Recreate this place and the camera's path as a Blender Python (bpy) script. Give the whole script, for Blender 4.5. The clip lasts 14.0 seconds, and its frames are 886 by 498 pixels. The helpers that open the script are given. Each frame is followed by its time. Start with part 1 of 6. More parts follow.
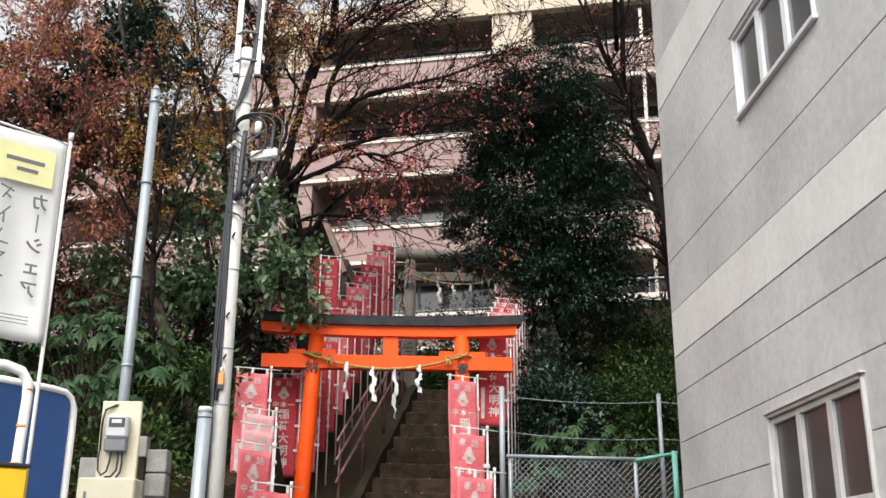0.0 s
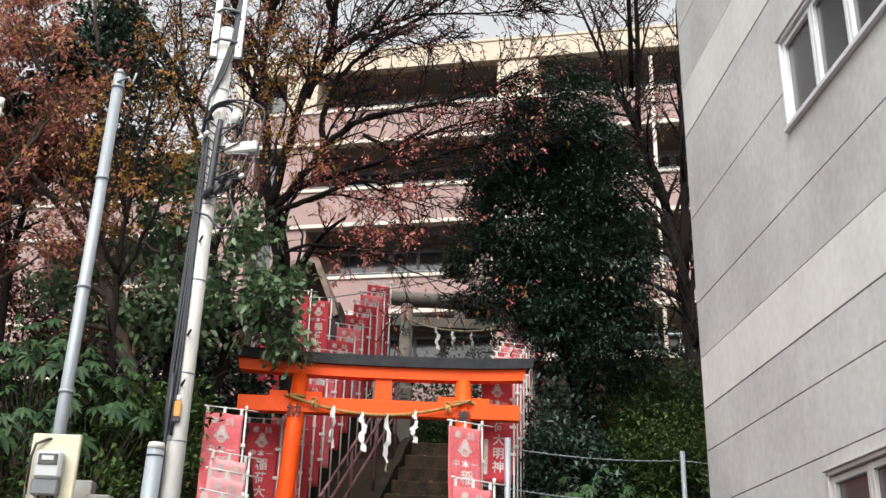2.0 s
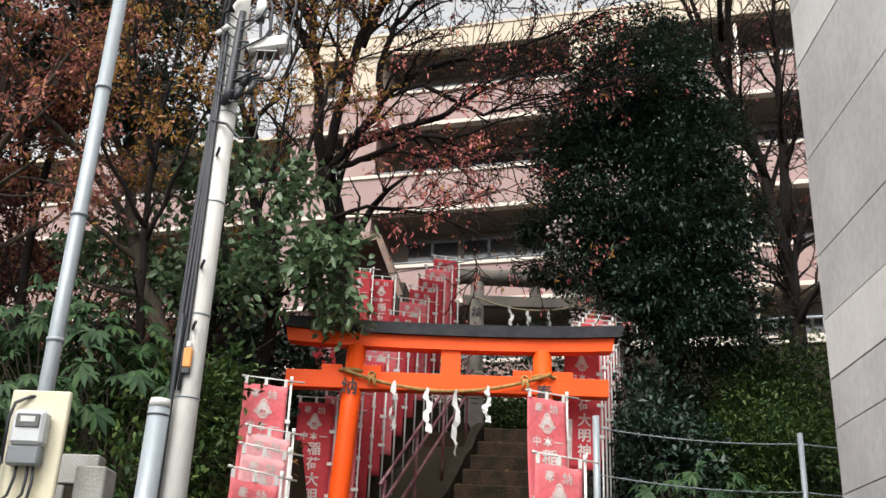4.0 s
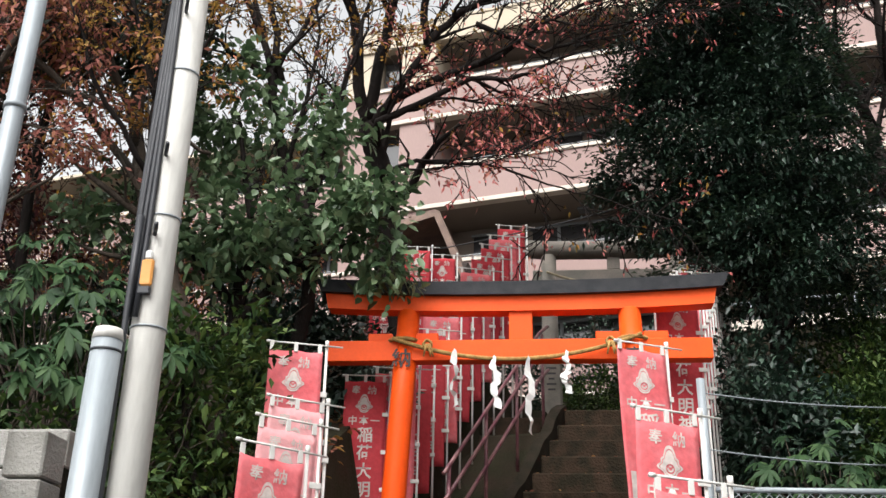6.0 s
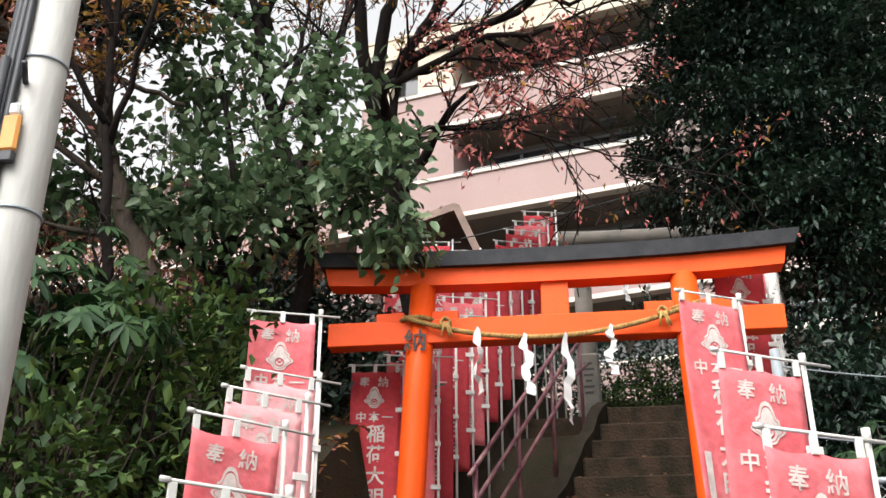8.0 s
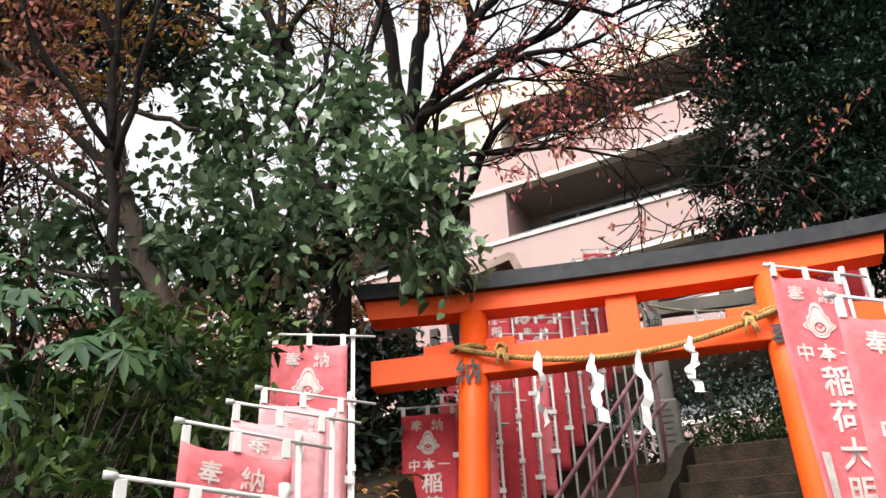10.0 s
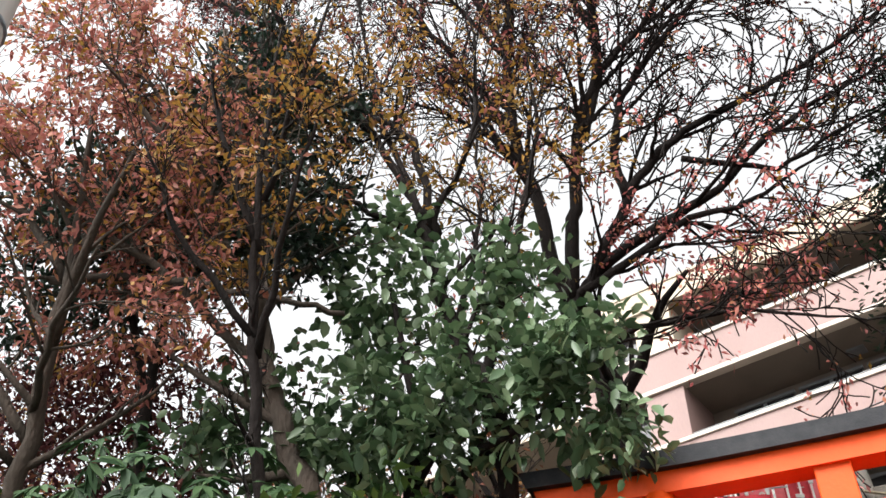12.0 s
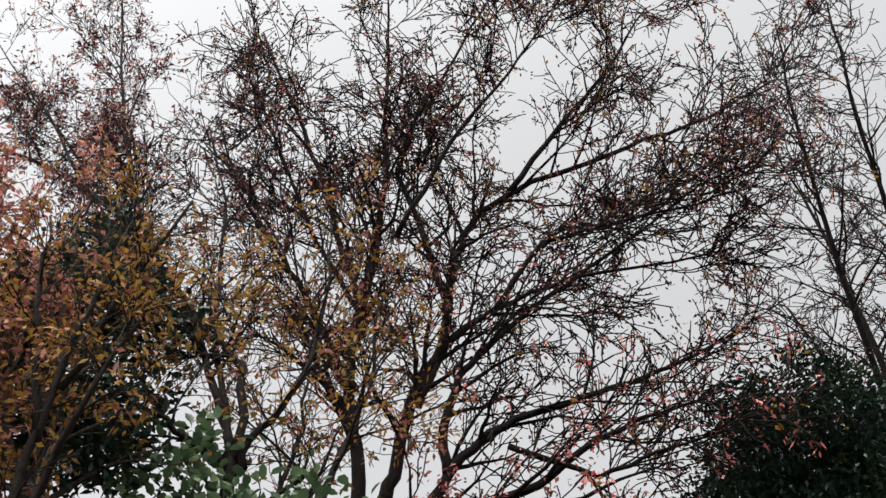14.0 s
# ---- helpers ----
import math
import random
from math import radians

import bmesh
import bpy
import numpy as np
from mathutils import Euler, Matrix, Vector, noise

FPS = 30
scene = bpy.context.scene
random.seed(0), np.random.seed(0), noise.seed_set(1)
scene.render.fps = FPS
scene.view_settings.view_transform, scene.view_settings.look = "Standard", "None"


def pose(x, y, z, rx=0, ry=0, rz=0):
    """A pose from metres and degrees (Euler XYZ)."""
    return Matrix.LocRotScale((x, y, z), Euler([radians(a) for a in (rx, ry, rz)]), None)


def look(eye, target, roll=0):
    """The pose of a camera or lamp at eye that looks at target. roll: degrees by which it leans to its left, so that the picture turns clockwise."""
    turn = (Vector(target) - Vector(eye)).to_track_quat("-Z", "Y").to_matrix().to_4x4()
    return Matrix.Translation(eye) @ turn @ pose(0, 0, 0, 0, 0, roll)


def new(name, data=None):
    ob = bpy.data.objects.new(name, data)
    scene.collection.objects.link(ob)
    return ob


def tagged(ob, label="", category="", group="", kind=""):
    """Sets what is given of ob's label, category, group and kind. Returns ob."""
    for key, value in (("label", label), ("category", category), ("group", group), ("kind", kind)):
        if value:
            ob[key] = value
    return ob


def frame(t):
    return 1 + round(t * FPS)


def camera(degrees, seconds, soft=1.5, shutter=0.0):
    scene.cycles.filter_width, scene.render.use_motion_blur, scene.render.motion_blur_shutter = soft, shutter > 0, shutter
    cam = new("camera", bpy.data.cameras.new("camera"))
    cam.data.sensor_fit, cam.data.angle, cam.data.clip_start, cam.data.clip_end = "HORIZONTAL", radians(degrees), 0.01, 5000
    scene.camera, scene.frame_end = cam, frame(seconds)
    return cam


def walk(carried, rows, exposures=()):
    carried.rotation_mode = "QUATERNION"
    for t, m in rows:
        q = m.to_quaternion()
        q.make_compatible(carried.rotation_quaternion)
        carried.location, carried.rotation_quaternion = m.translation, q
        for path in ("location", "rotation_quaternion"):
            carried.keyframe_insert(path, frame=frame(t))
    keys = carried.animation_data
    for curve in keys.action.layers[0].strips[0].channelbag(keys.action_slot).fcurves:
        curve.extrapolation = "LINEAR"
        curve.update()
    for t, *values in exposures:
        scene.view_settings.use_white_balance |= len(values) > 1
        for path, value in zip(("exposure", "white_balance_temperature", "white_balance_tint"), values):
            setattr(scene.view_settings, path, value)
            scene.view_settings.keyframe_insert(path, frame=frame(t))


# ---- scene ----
cam = camera(47.0, 14.0)
PATH = [
    (0, (0.023, 0.01, 1.367), (0.118, 1.906, 1.997), 0.4),
    (0.5, (0.023, 0.362, 1.384), (0.125, 2.251, 2.031), 0.6),
    (1, (-0.015, 0.758, 1.394), (0.099, 2.635, 2.074), 0.8),
    (1.5, (0.014, 1.092, 1.405), (0.123, 2.955, 2.122), 1.1),
    (2, (0.029, 1.43, 1.443), (0.127, 3.282, 2.193), 1.7),
    (2.5, (0.018, 1.794, 1.473), (0.1, 3.639, 2.24), 2.0),
    (3, (0.068, 2.191, 1.466), (0.115, 4.037, 2.233), 2.2),
    (3.5, (0.136, 2.518, 1.463), (0.137, 4.369, 2.221), 2.4),
    (4, (0.098, 3.021, 1.49), (0.056, 4.871, 2.248), 2.4),
    (6.5, (0.13, 5.077, 1.546), (-0.063, 6.903, 2.338), 0.8),
    (7, (0.061, 5.425, 1.563), (-0.136, 7.246, 2.366), 0.5),
    (9.5, (0.038, 6.876, 1.553), (-0.262, 8.611, 2.501), -1.7),
    (10, (0.011, 7.011, 1.503), (-0.319, 8.713, 2.499), -2.5),
    (10.5, (-0.06, 7.203, 1.502), (-0.446, 8.853, 2.565), -3.1),
    (11, (-0.105, 7.459, 1.553), (-0.592, 9.018, 2.707), -3.1),
    (11.5, (-0.065, 7.531, 1.557), (-0.651, 8.983, 2.802), -1.2),
    (12, (-0.088, 7.605, 1.603), (-0.651, 8.976, 2.945), -0.3),
    (12.5, (-0.105, 7.663, 1.605), (-0.559, 8.963, 3.056), 0.1),
    (13, (-0.065, 7.732, 1.605), (-0.415, 8.938, 3.161), 1.4),
    (13.5, (-0.039, 7.818, 1.644), (-0.296, 8.938, 3.281), 2.5),
    (14, (-0.055, 7.841, 1.685), (-0.238, 8.909, 3.366), 2.6),
]
EXPOSURES = [(0.0, 1.15), (1.5, 1.2), (3.0, 1.15), (6.5, 1.3), (9.5, 1.62), (10.5, 1.7), (11.5, 1.74), (12.5, 1.58), (13.5, 1.26), (14.0, 1.12)]
walk(cam, [(t, look(eye, target, roll)) for t, eye, target, roll in PATH], EXPOSURES)

# ---- world and light: bright overcast ----
world = bpy.data.worlds.new("overcast")
scene.world = world
world.use_nodes = True
wn, wl = world.node_tree.nodes, world.node_tree.links
sky = wn.new("ShaderNodeTexSky")
sky.sky_type, sky.sun_disc = "NISHITA", False
sky.sun_elevation, sky.sun_rotation = radians(52), radians(200)
sky.air_density, sky.dust_density, sky.ozone_density = 1.0, 6.0, 1.0
grey = wn.new("ShaderNodeHueSaturation")
grey.inputs["Saturation"].default_value = 0.06
wl.new(sky.outputs[0], grey.inputs["Color"])
wl.new(grey.outputs[0], wn["Background"].inputs[0])
wn["Background"].inputs[1].default_value = 0.15
sun = bpy.data.lights.new("sun", "SUN")
sun.energy, sun.angle, sun.color = 0.5, radians(40), (1.0, 0.97, 0.93)
sun_ob = new("sun", sun)
sun_ob.matrix_world = look((-6, -14, 26), (0, 8, 0))


# ---- materials ----
def nodes_of(name):
    m = bpy.data.materials.new(name)
    m.use_nodes = True
    n, l = m.node_tree.nodes, m.node_tree.links
    return m, n, l, n["Principled BSDF"]


def mat(name, col, rough=0.7, vary=0.25, scale=6.0, fine=60.0, bump=0.15, metal=0.0, tint=None, island=False, translucent=0.0,
        stretch=(1, 1, 1), spec=0.5, each=0.0):
    """A surface with large stains towards tint, fine grain, bump and, if asked, a shade of its own for each piece."""
    m, n, l, b = nodes_of(name)
    b.inputs["Metallic"].default_value = metal
    b.inputs["Specular IOR Level"].default_value = spec
    tc, mp = n.new("ShaderNodeTexCoord"), n.new("ShaderNodeMapping")
    mp.inputs["Scale"].default_value = stretch
    l.new(tc.outputs["Object"], mp.inputs[0])
    big, small = n.new("ShaderNodeTexNoise"), n.new("ShaderNodeTexNoise")
    big.inputs["Scale"].default_value, big.inputs["Detail"].default_value = scale, 6
    small.inputs["Scale"].default_value, small.inputs["Detail"].default_value = fine, 4
    l.new(mp.outputs[0], big.inputs["Vector"])
    l.new(mp.outputs[0], small.inputs["Vector"])
    tint = tint or tuple(c * 0.55 for c in col)
    ramp = n.new("ShaderNodeMapRange")
    ramp.inputs["From Min"].default_value, ramp.inputs["From Max"].default_value = 0.38, 0.68
    ramp.inputs["To Max"].default_value = vary * 2
    l.new(big.outputs["Fac"], ramp.inputs["Value"])
    mix = n.new("ShaderNodeMixRGB")
    mix.inputs[1].default_value, mix.inputs[2].default_value = (*col, 1), (*tint, 1)
    l.new(ramp.outputs[0], mix.inputs[0])
    hsv = n.new("ShaderNodeHueSaturation")
    l.new(mix.outputs[0], hsv.inputs["Color"])
    grain = n.new("ShaderNodeMapRange")
    grain.inputs["To Min"].default_value, grain.inputs["To Max"].default_value = 1 - vary * 0.6, 1 + vary * 0.6
    l.new(small.outputs["Fac"], grain.inputs["Value"])
    if island or each:
        if island:
            rnd = n.new("ShaderNodeNewGeometry").outputs["Random Per Island"]
        else:
            rnd = n.new("ShaderNodeObjectInfo").outputs["Random"]
        amount = each or 0.45
        rr, mul = n.new("ShaderNodeMapRange"), n.new("ShaderNodeMath")
        rr.inputs["To Min"].default_value, rr.inputs["To Max"].default_value = 1 - amount, 1 + amount
        mul.operation = "MULTIPLY"
        l.new(rnd, rr.inputs["Value"])
        l.new(rr.outputs[0], mul.inputs[0])
        l.new(grain.outputs[0], mul.inputs[1])
        l.new(mul.outputs[0], hsv.inputs["Value"])
    else:
        l.new(grain.outputs[0], hsv.inputs["Value"])
    l.new(hsv.outputs[0], b.inputs["Base Color"])
    rg = n.new("ShaderNodeMapRange")
    rg.inputs["To Min"].default_value, rg.inputs["To Max"].default_value = max(rough - 0.12, 0.03), min(rough + 0.12, 1)
    l.new(big.outputs["Fac"], rg.inputs["Value"])
    l.new(rg.outputs[0], b.inputs["Roughness"])
    if bump:
        bp = n.new("ShaderNodeBump")
        bp.inputs["Strength"].default_value, bp.inputs["Distance"].default_value = bump, 0.02
        l.new(small.outputs["Fac"], bp.inputs["Height"])
        l.new(bp.outputs[0], b.inputs["Normal"])
    if translucent:
        tr, mx = n.new("ShaderNodeBsdfTranslucent"), n.new("ShaderNodeMixShader")
        l.new(hsv.outputs[0], tr.inputs["Color"])
        mx.inputs[0].default_value = translucent
        l.new(b.outputs[0], mx.inputs[1])
        l.new(tr.outputs[0], mx.inputs[2])
        l.new(mx.outputs[0], n["Material Output"].inputs[0])
    return m


def foliage(name, cols, rough=0.45, translucent=0.25, spec=0.5):
    """Leaves: each leaf takes one of the colours."""
    m, n, l, b = nodes_of(name)
    geo, ramp = n.new("ShaderNodeNewGeometry"), n.new("ShaderNodeValToRGB")
    ramp.color_ramp.interpolation = "LINEAR"
    while len(ramp.color_ramp.elements) < len(cols):
        ramp.color_ramp.elements.new(0.5)
    for i, c in enumerate(cols):
        ramp.color_ramp.elements[i].position = i / max(len(cols) - 1, 1)
        ramp.color_ramp.elements[i].color = (*c, 1)
    l.new(geo.outputs["Random Per Island"], ramp.inputs[0])
    l.new(ramp.outputs[0], b.inputs["Base Color"])
    b.inputs["Roughness"].default_value = rough
    b.inputs["Specular IOR Level"].default_value = spec
    tr, mx = n.new("ShaderNodeBsdfTranslucent"), n.new("ShaderNodeMixShader")
    l.new(ramp.outputs[0], tr.inputs["Color"])
    mx.inputs[0].default_value = translucent
    l.new(b.outputs[0], mx.inputs[1])
    l.new(tr.outputs[0], mx.inputs[2])
    l.new(mx.outputs[0], n["Material Output"].inputs[0])
    return m


def glass(name, col, rough=0.06):
    m, n, l, b = nodes_of(name)
    b.inputs["Base Color"].default_value = (*col, 1)
    b.inputs["Roughness"].default_value = rough
    b.inputs["Specular IOR Level"].default_value = 0.8
    no, bp = n.new("ShaderNodeTexNoise"), n.new("ShaderNodeBump")
    no.inputs["Scale"].default_value = 2.5
    bp.inputs["Strength"].default_value, bp.inputs["Distance"].default_value = 0.05, 0.05
    l.new(no.outputs["Fac"], bp.inputs["Height"])
    l.new(bp.outputs[0], b.inputs["Normal"])
    return m


VERMILION = mat("vermilion_paint", (0.82, 0.085, 0.006), 0.5, 0.16, 3, 40, 0.06, tint=(0.6, 0.055, 0.008), spec=0.22)
BLACK = mat("black_roof_paint", (0.012, 0.013, 0.016), 0.6, 0.3, 9, 70, 0.15, tint=(0.04, 0.04, 0.042), spec=0.2)
BLACK_INK = mat("black_ink", (0.015, 0.012, 0.012), 0.6, 0.1, bump=0)
STONE = mat("weathered_granite", (0.15, 0.128, 0.108), 0.85, 0.5, 4, 90, 0.4, tint=(0.1, 0.095, 0.08))
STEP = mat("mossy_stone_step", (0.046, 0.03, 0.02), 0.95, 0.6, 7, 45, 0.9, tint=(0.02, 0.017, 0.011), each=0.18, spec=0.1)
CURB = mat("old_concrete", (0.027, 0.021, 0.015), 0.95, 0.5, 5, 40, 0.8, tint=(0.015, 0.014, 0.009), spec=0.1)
CLOTH = mat("faded_red_cloth", (0.78, 0.17, 0.19), 0.85, 0.34, 4.5, 26, 0.35, tint=(0.85, 0.33, 0.35), translucent=0.38, spec=0.15)
CLOTH_DEEP = mat("red_cloth", (0.62, 0.075, 0.09), 0.85, 0.34, 4.5, 26, 0.35, tint=(0.5, 0.06, 0.075), translucent=0.32, spec=0.15)
CLOTH_PALE = mat("sun_bleached_pink_cloth", (0.86, 0.46, 0.48), 0.85, 0.34, 4.5, 26, 0.35, tint=(0.9, 0.55, 0.55), translucent=0.4, spec=0.15)
PRINT = mat("white_print", (0.68, 0.62, 0.58), 0.85, 0.3, 14, 60, 0, translucent=0.2, spec=0.1)
POLE_WHITE = mat("white_plastic_pole", (0.6, 0.59, 0.56), 0.4, 0.12, 9, 40, 0.03, tint=(0.5, 0.48, 0.44))
PAPER = mat("white_paper", (0.74, 0.74, 0.72), 0.8, 0.06, 10, 80, 0.05, translucent=0.2, spec=0.2)
ROPE = mat("straw_rope", (0.4, 0.245, 0.085), 0.9, 0.45, 20, 120, 0.4, tint=(0.2, 0.12, 0.045), spec=0.2)
ROPE_OLD = mat("old_straw_rope", (0.3, 0.25, 0.16), 0.9, 0.35, 20, 120, 0.4)
RAIL = mat("dark_red_rail_paint", (0.12, 0.035, 0.05), 0.45, 0.35, 8, 50, 0.1, tint=(0.3, 0.16, 0.15))
POLE_GREY = mat("utility_pole_paint", (0.55, 0.54, 0.51), 0.7, 0.3, 2.5, 45, 0.12, tint=(0.34, 0.32, 0.29), stretch=(1, 1, 0.25))
GALV = mat("galvanised_steel", (0.27, 0.3, 0.32), 0.5, 0.3, 5, 60, 0.08, 0.25, tint=(0.2, 0.22, 0.235), stretch=(1, 1, 0.2))
CABLE = mat("black_cable", (0.02, 0.022, 0.027), 0.5, 0.2, bump=0)
BOARD = mat("cream_meter_board", (0.58, 0.54, 0.4), 0.6, 0.15, 4, 40, 0.05, tint=(0.42, 0.38, 0.27))
METER = mat("grey_meter_case", (0.5, 0.51, 0.52), 0.4, 0.1, 8, 40, 0.02)
METER_DARK = mat("dark_grey_plastic", (0.17, 0.18, 0.19), 0.5, 0.15, 8, 40, 0.02)
ORANGE = mat("orange_tape", (0.62, 0.27, 0.06), 0.5, 0.15, 9, 60, 0.03)
YELLOW = mat("yellow_bin_paint", (0.85, 0.5, 0.02), 0.45, 0.12, 5, 50, 0.03)
BLUE = mat("blue_panel_paint", (0.025, 0.085, 0.27), 0.4, 0.15, 4, 50, 0.03)
WHITE_PAINT = mat("white_pipe_paint", (0.8, 0.79, 0.77), 0.35, 0.12, 7, 50, 0.03, tint=(0.55, 0.5, 0.44))
BANNER_WHITE = mat("white_banner_cloth", (0.9, 0.9, 0.89), 0.85, 0.04, 3, 200, 0.05, translucent=0.45, spec=0.1)
PRINT_YELLOW = mat("yellow_print", (0.86, 0.82, 0.45), 0.85, 0.1, 6, 100, 0, translucent=0.2, spec=0.1)
PRINT_GREY = mat("grey_print", (0.16, 0.16, 0.17), 0.85, 0.1, 6, 100, 0, spec=0.1)
BLOCK = mat("concrete_block", (0.3, 0.29, 0.27), 0.9, 0.3, 5, 80, 0.5, tint=(0.14, 0.14, 0.12), each=0.12)
WALL_GREY = mat("grey_panel_wall", (0.5, 0.5, 0.487), 0.75, 0.36, 0.9, 14, 0.06, tint=(0.36, 0.35, 0.35), stretch=(1, 1, 0.8), each=0.04)
WALL_BAND = mat("pale_panel_band", (0.64, 0.635, 0.61), 0.7, 0.24, 1.1, 14, 0.05, tint=(0.5, 0.49, 0.47), stretch=(1, 1, 0.8), each=0.03)
JOINT = mat("dark_joint", (0.09, 0.09, 0.09), 0.9, 0.2, bump=0)
ALU = mat("aluminium_frame", (0.72, 0.73, 0.74), 0.4, 0.1, 6, 50, 0.02, 0.2)
GLASS = glass("window_glass", (0.05, 0.05, 0.05), 0.22)
SASH = mat("greyed_aluminium_sash", (0.5, 0.485, 0.465), 0.5, 0.15, 5, 50, 0.03, 0.1)
GLASS_DARK = glass("dark_balcony_glass", (0.03, 0.03, 0.032), 0.1)
PINK = mat("pink_tile_wall", (0.27, 0.176, 0.158), 0.65, 0.16, 0.7, 30, 0.1, tint=(0.21, 0.137, 0.123), stretch=(1, 1, 0.3))
CREAM = mat("cream_render", (0.46, 0.39, 0.3), 0.8, 0.14, 0.9, 40, 0.1, tint=(0.48, 0.4, 0.29), stretch=(1, 1, 0.3))
CAP = mat("pale_coping", (0.52, 0.455, 0.39), 0.7, 0.12, 1.5, 40, 0.05, tint=(0.6, 0.52, 0.45))
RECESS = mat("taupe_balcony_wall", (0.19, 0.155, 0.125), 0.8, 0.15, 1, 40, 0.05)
ASPHALT = mat("asphalt", (0.055, 0.055, 0.056), 0.9, 0.3, 1.2, 120, 0.5)
EARTH = mat("leafy_earth", (0.03, 0.022, 0.015), 0.95, 0.5, 2, 40, 0.8, tint=(0.02, 0.022, 0.011), spec=0.1)
BARK = mat("dark_bark", (0.019, 0.0145, 0.013), 0.95, 0.5, 5, 40, 0.9, tint=(0.011, 0.009, 0.008), stretch=(1, 1, 0.35), spec=0.15)
BARK_PALE = mat("grey_brown_bark", (0.065, 0.049, 0.038), 0.9, 0.5, 5, 40, 0.9, tint=(0.05, 0.042, 0.034), stretch=(1, 1, 0.35), spec=0.2)
FENCE_GREEN = mat("green_fence_paint", (0.12, 0.33, 0.27), 0.5, 0.15, 6, 40, 0.05)
HUT_WOOD = mat("dark_hut_wood", (0.05, 0.035, 0.028), 0.8, 0.4, 5, 60, 0.3)
HUT_ROOF = mat("brown_sheet_roof", (0.24, 0.15, 0.11), 0.6, 0.35, 4, 50, 0.2, tint=(0.1, 0.06, 0.05))

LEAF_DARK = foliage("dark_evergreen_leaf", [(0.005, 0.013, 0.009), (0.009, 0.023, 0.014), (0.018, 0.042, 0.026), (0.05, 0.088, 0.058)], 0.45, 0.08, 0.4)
# paler copy of the evergreen leaf: light on the spray tops put into the colour
LEAF_SPRAY_LIT = foliage("evergreen_lit_spray_leaf", [(0.02, 0.042, 0.022), (0.042, 0.075, 0.04), (0.08, 0.12, 0.066)], 0.5, 0.1, 0.35)
LEAF_BROAD = foliage("broad_green_leaf", [(0.032, 0.066, 0.028), (0.075, 0.13, 0.06), (0.12, 0.185, 0.09), (0.19, 0.255, 0.14)], 0.36, 0.25, 0.4)
LEAF_FATSIA = foliage("palmate_leaf", [(0.012, 0.032, 0.012), (0.024, 0.056, 0.02), (0.048, 0.088, 0.032)], 0.6, 0.12, 0.2)
LEAF_BUSH = foliage("bush_leaf", [(0.012, 0.028, 0.008), (0.026, 0.054, 0.014), (0.048, 0.084, 0.02), (0.085, 0.125, 0.03)], 0.55, 0.18, 0.2)
LEAF_AUTUMN = foliage("autumn_leaf", [(0.13, 0.05, 0.035), (0.27, 0.1, 0.065), (0.36, 0.16, 0.09), (0.34, 0.18, 0.05), (0.27, 0.17, 0.04)], 0.6, 0.2, 0.2)
LEAF_RED = foliage("red_leaf", [(0.26, 0.06, 0.06), (0.48, 0.135, 0.125), (0.58, 0.23, 0.21), (0.48, 0.2, 0.11)], 0.65, 0.18, 0.12)
LEAF_ROSE = foliage("dusty_red_leaf", [(0.19, 0.065, 0.052), (0.36, 0.125, 0.1), (0.5, 0.215, 0.185), (0.38, 0.18, 0.085)], 0.65, 0.42, 0.15)
LEAF_GOLD = foliage("golden_leaf", [(0.2, 0.095, 0.025), (0.34, 0.17, 0.032), (0.3, 0.18, 0.04), (0.16, 0.11, 0.03)], 0.6, 0.42, 0.2)
LEAF_DRY = foliage("withered_leaf", [(0.035, 0.014, 0.014), (0.08, 0.026, 0.028), (0.16, 0.05, 0.055), (0.2, 0.085, 0.04)], 0.7, 0.15, 0.2)
BLOSSOM = foliage("pale_blossom", [(0.55, 0.42, 0.4), (0.7, 0.6, 0.56)], 0.6, 0.3, 0.2)


# ---- mesh helpers ----
def box(bm, x0, x1, y0, y1, z0, z1, bevel=0.0):
    """An axis-aligned box, with an optional chamfer."""
    made = bmesh.ops.create_cube(bm, size=1.0)
    bmesh.ops.scale(bm, vec=(x1 - x0, y1 - y0, z1 - z0), verts=made["verts"])
    bmesh.ops.translate(bm, vec=((x0 + x1) / 2, (y0 + y1) / 2, (z0 + z1) / 2), verts=made["verts"])
    if bevel:
        edges = list({e for v in made["verts"] for e in v.link_edges})
        bmesh.ops.bevel(bm, geom=edges, offset=bevel, segments=1, affect="EDGES")
    return bm


def bx(x0, x1, y0, y1, z0, z1, bevel=0.0):
    return box(bmesh.new(), x0, x1, y0, y1, z0, z1, bevel)


def tube_data(points, radii, sides, verts, faces, cap=True):
    """Adds a tube along points to the lists."""
    pts = [Vector(p) for p in points]
    side = None
    first = len(verts)
    for i, p in enumerate(pts):
        d = (pts[min(i + 1, len(pts) - 1)] - pts[max(i - 1, 0)])
        d = d.normalized() if d.length > 1e-9 else Vector((0, 0, 1))
        if side is None:
            side = d.orthogonal().normalized()
        side = (side - d * side.dot(d))
        side = side.normalized() if side.length > 1e-6 else d.orthogonal().normalized()
        up = d.cross(side)
        for k in range(sides):
            a = 2 * math.pi * k / sides
            verts.append(p + (side * math.cos(a) + up * math.sin(a)) * radii[i])
        if i:
            o = first + (i - 1) * sides
            for k in range(sides):
                j = (k + 1) % sides
                faces.append((o + k, o + j, o + sides + j, o + sides + k))
    if cap:
        faces.append(tuple(range(first + sides - 1, first - 1, -1)))
        o = first + (len(pts) - 1) * sides
        faces.append(tuple(range(o, o + sides)))


def mesh_of(name, verts, faces, material, smooth=False):
    me = bpy.data.meshes.new(name)
    me.from_pydata([tuple(v) for v in verts], [], faces)
    me.materials.append(material)
    if smooth:
        me.shade_smooth()
    me.update()
    return me


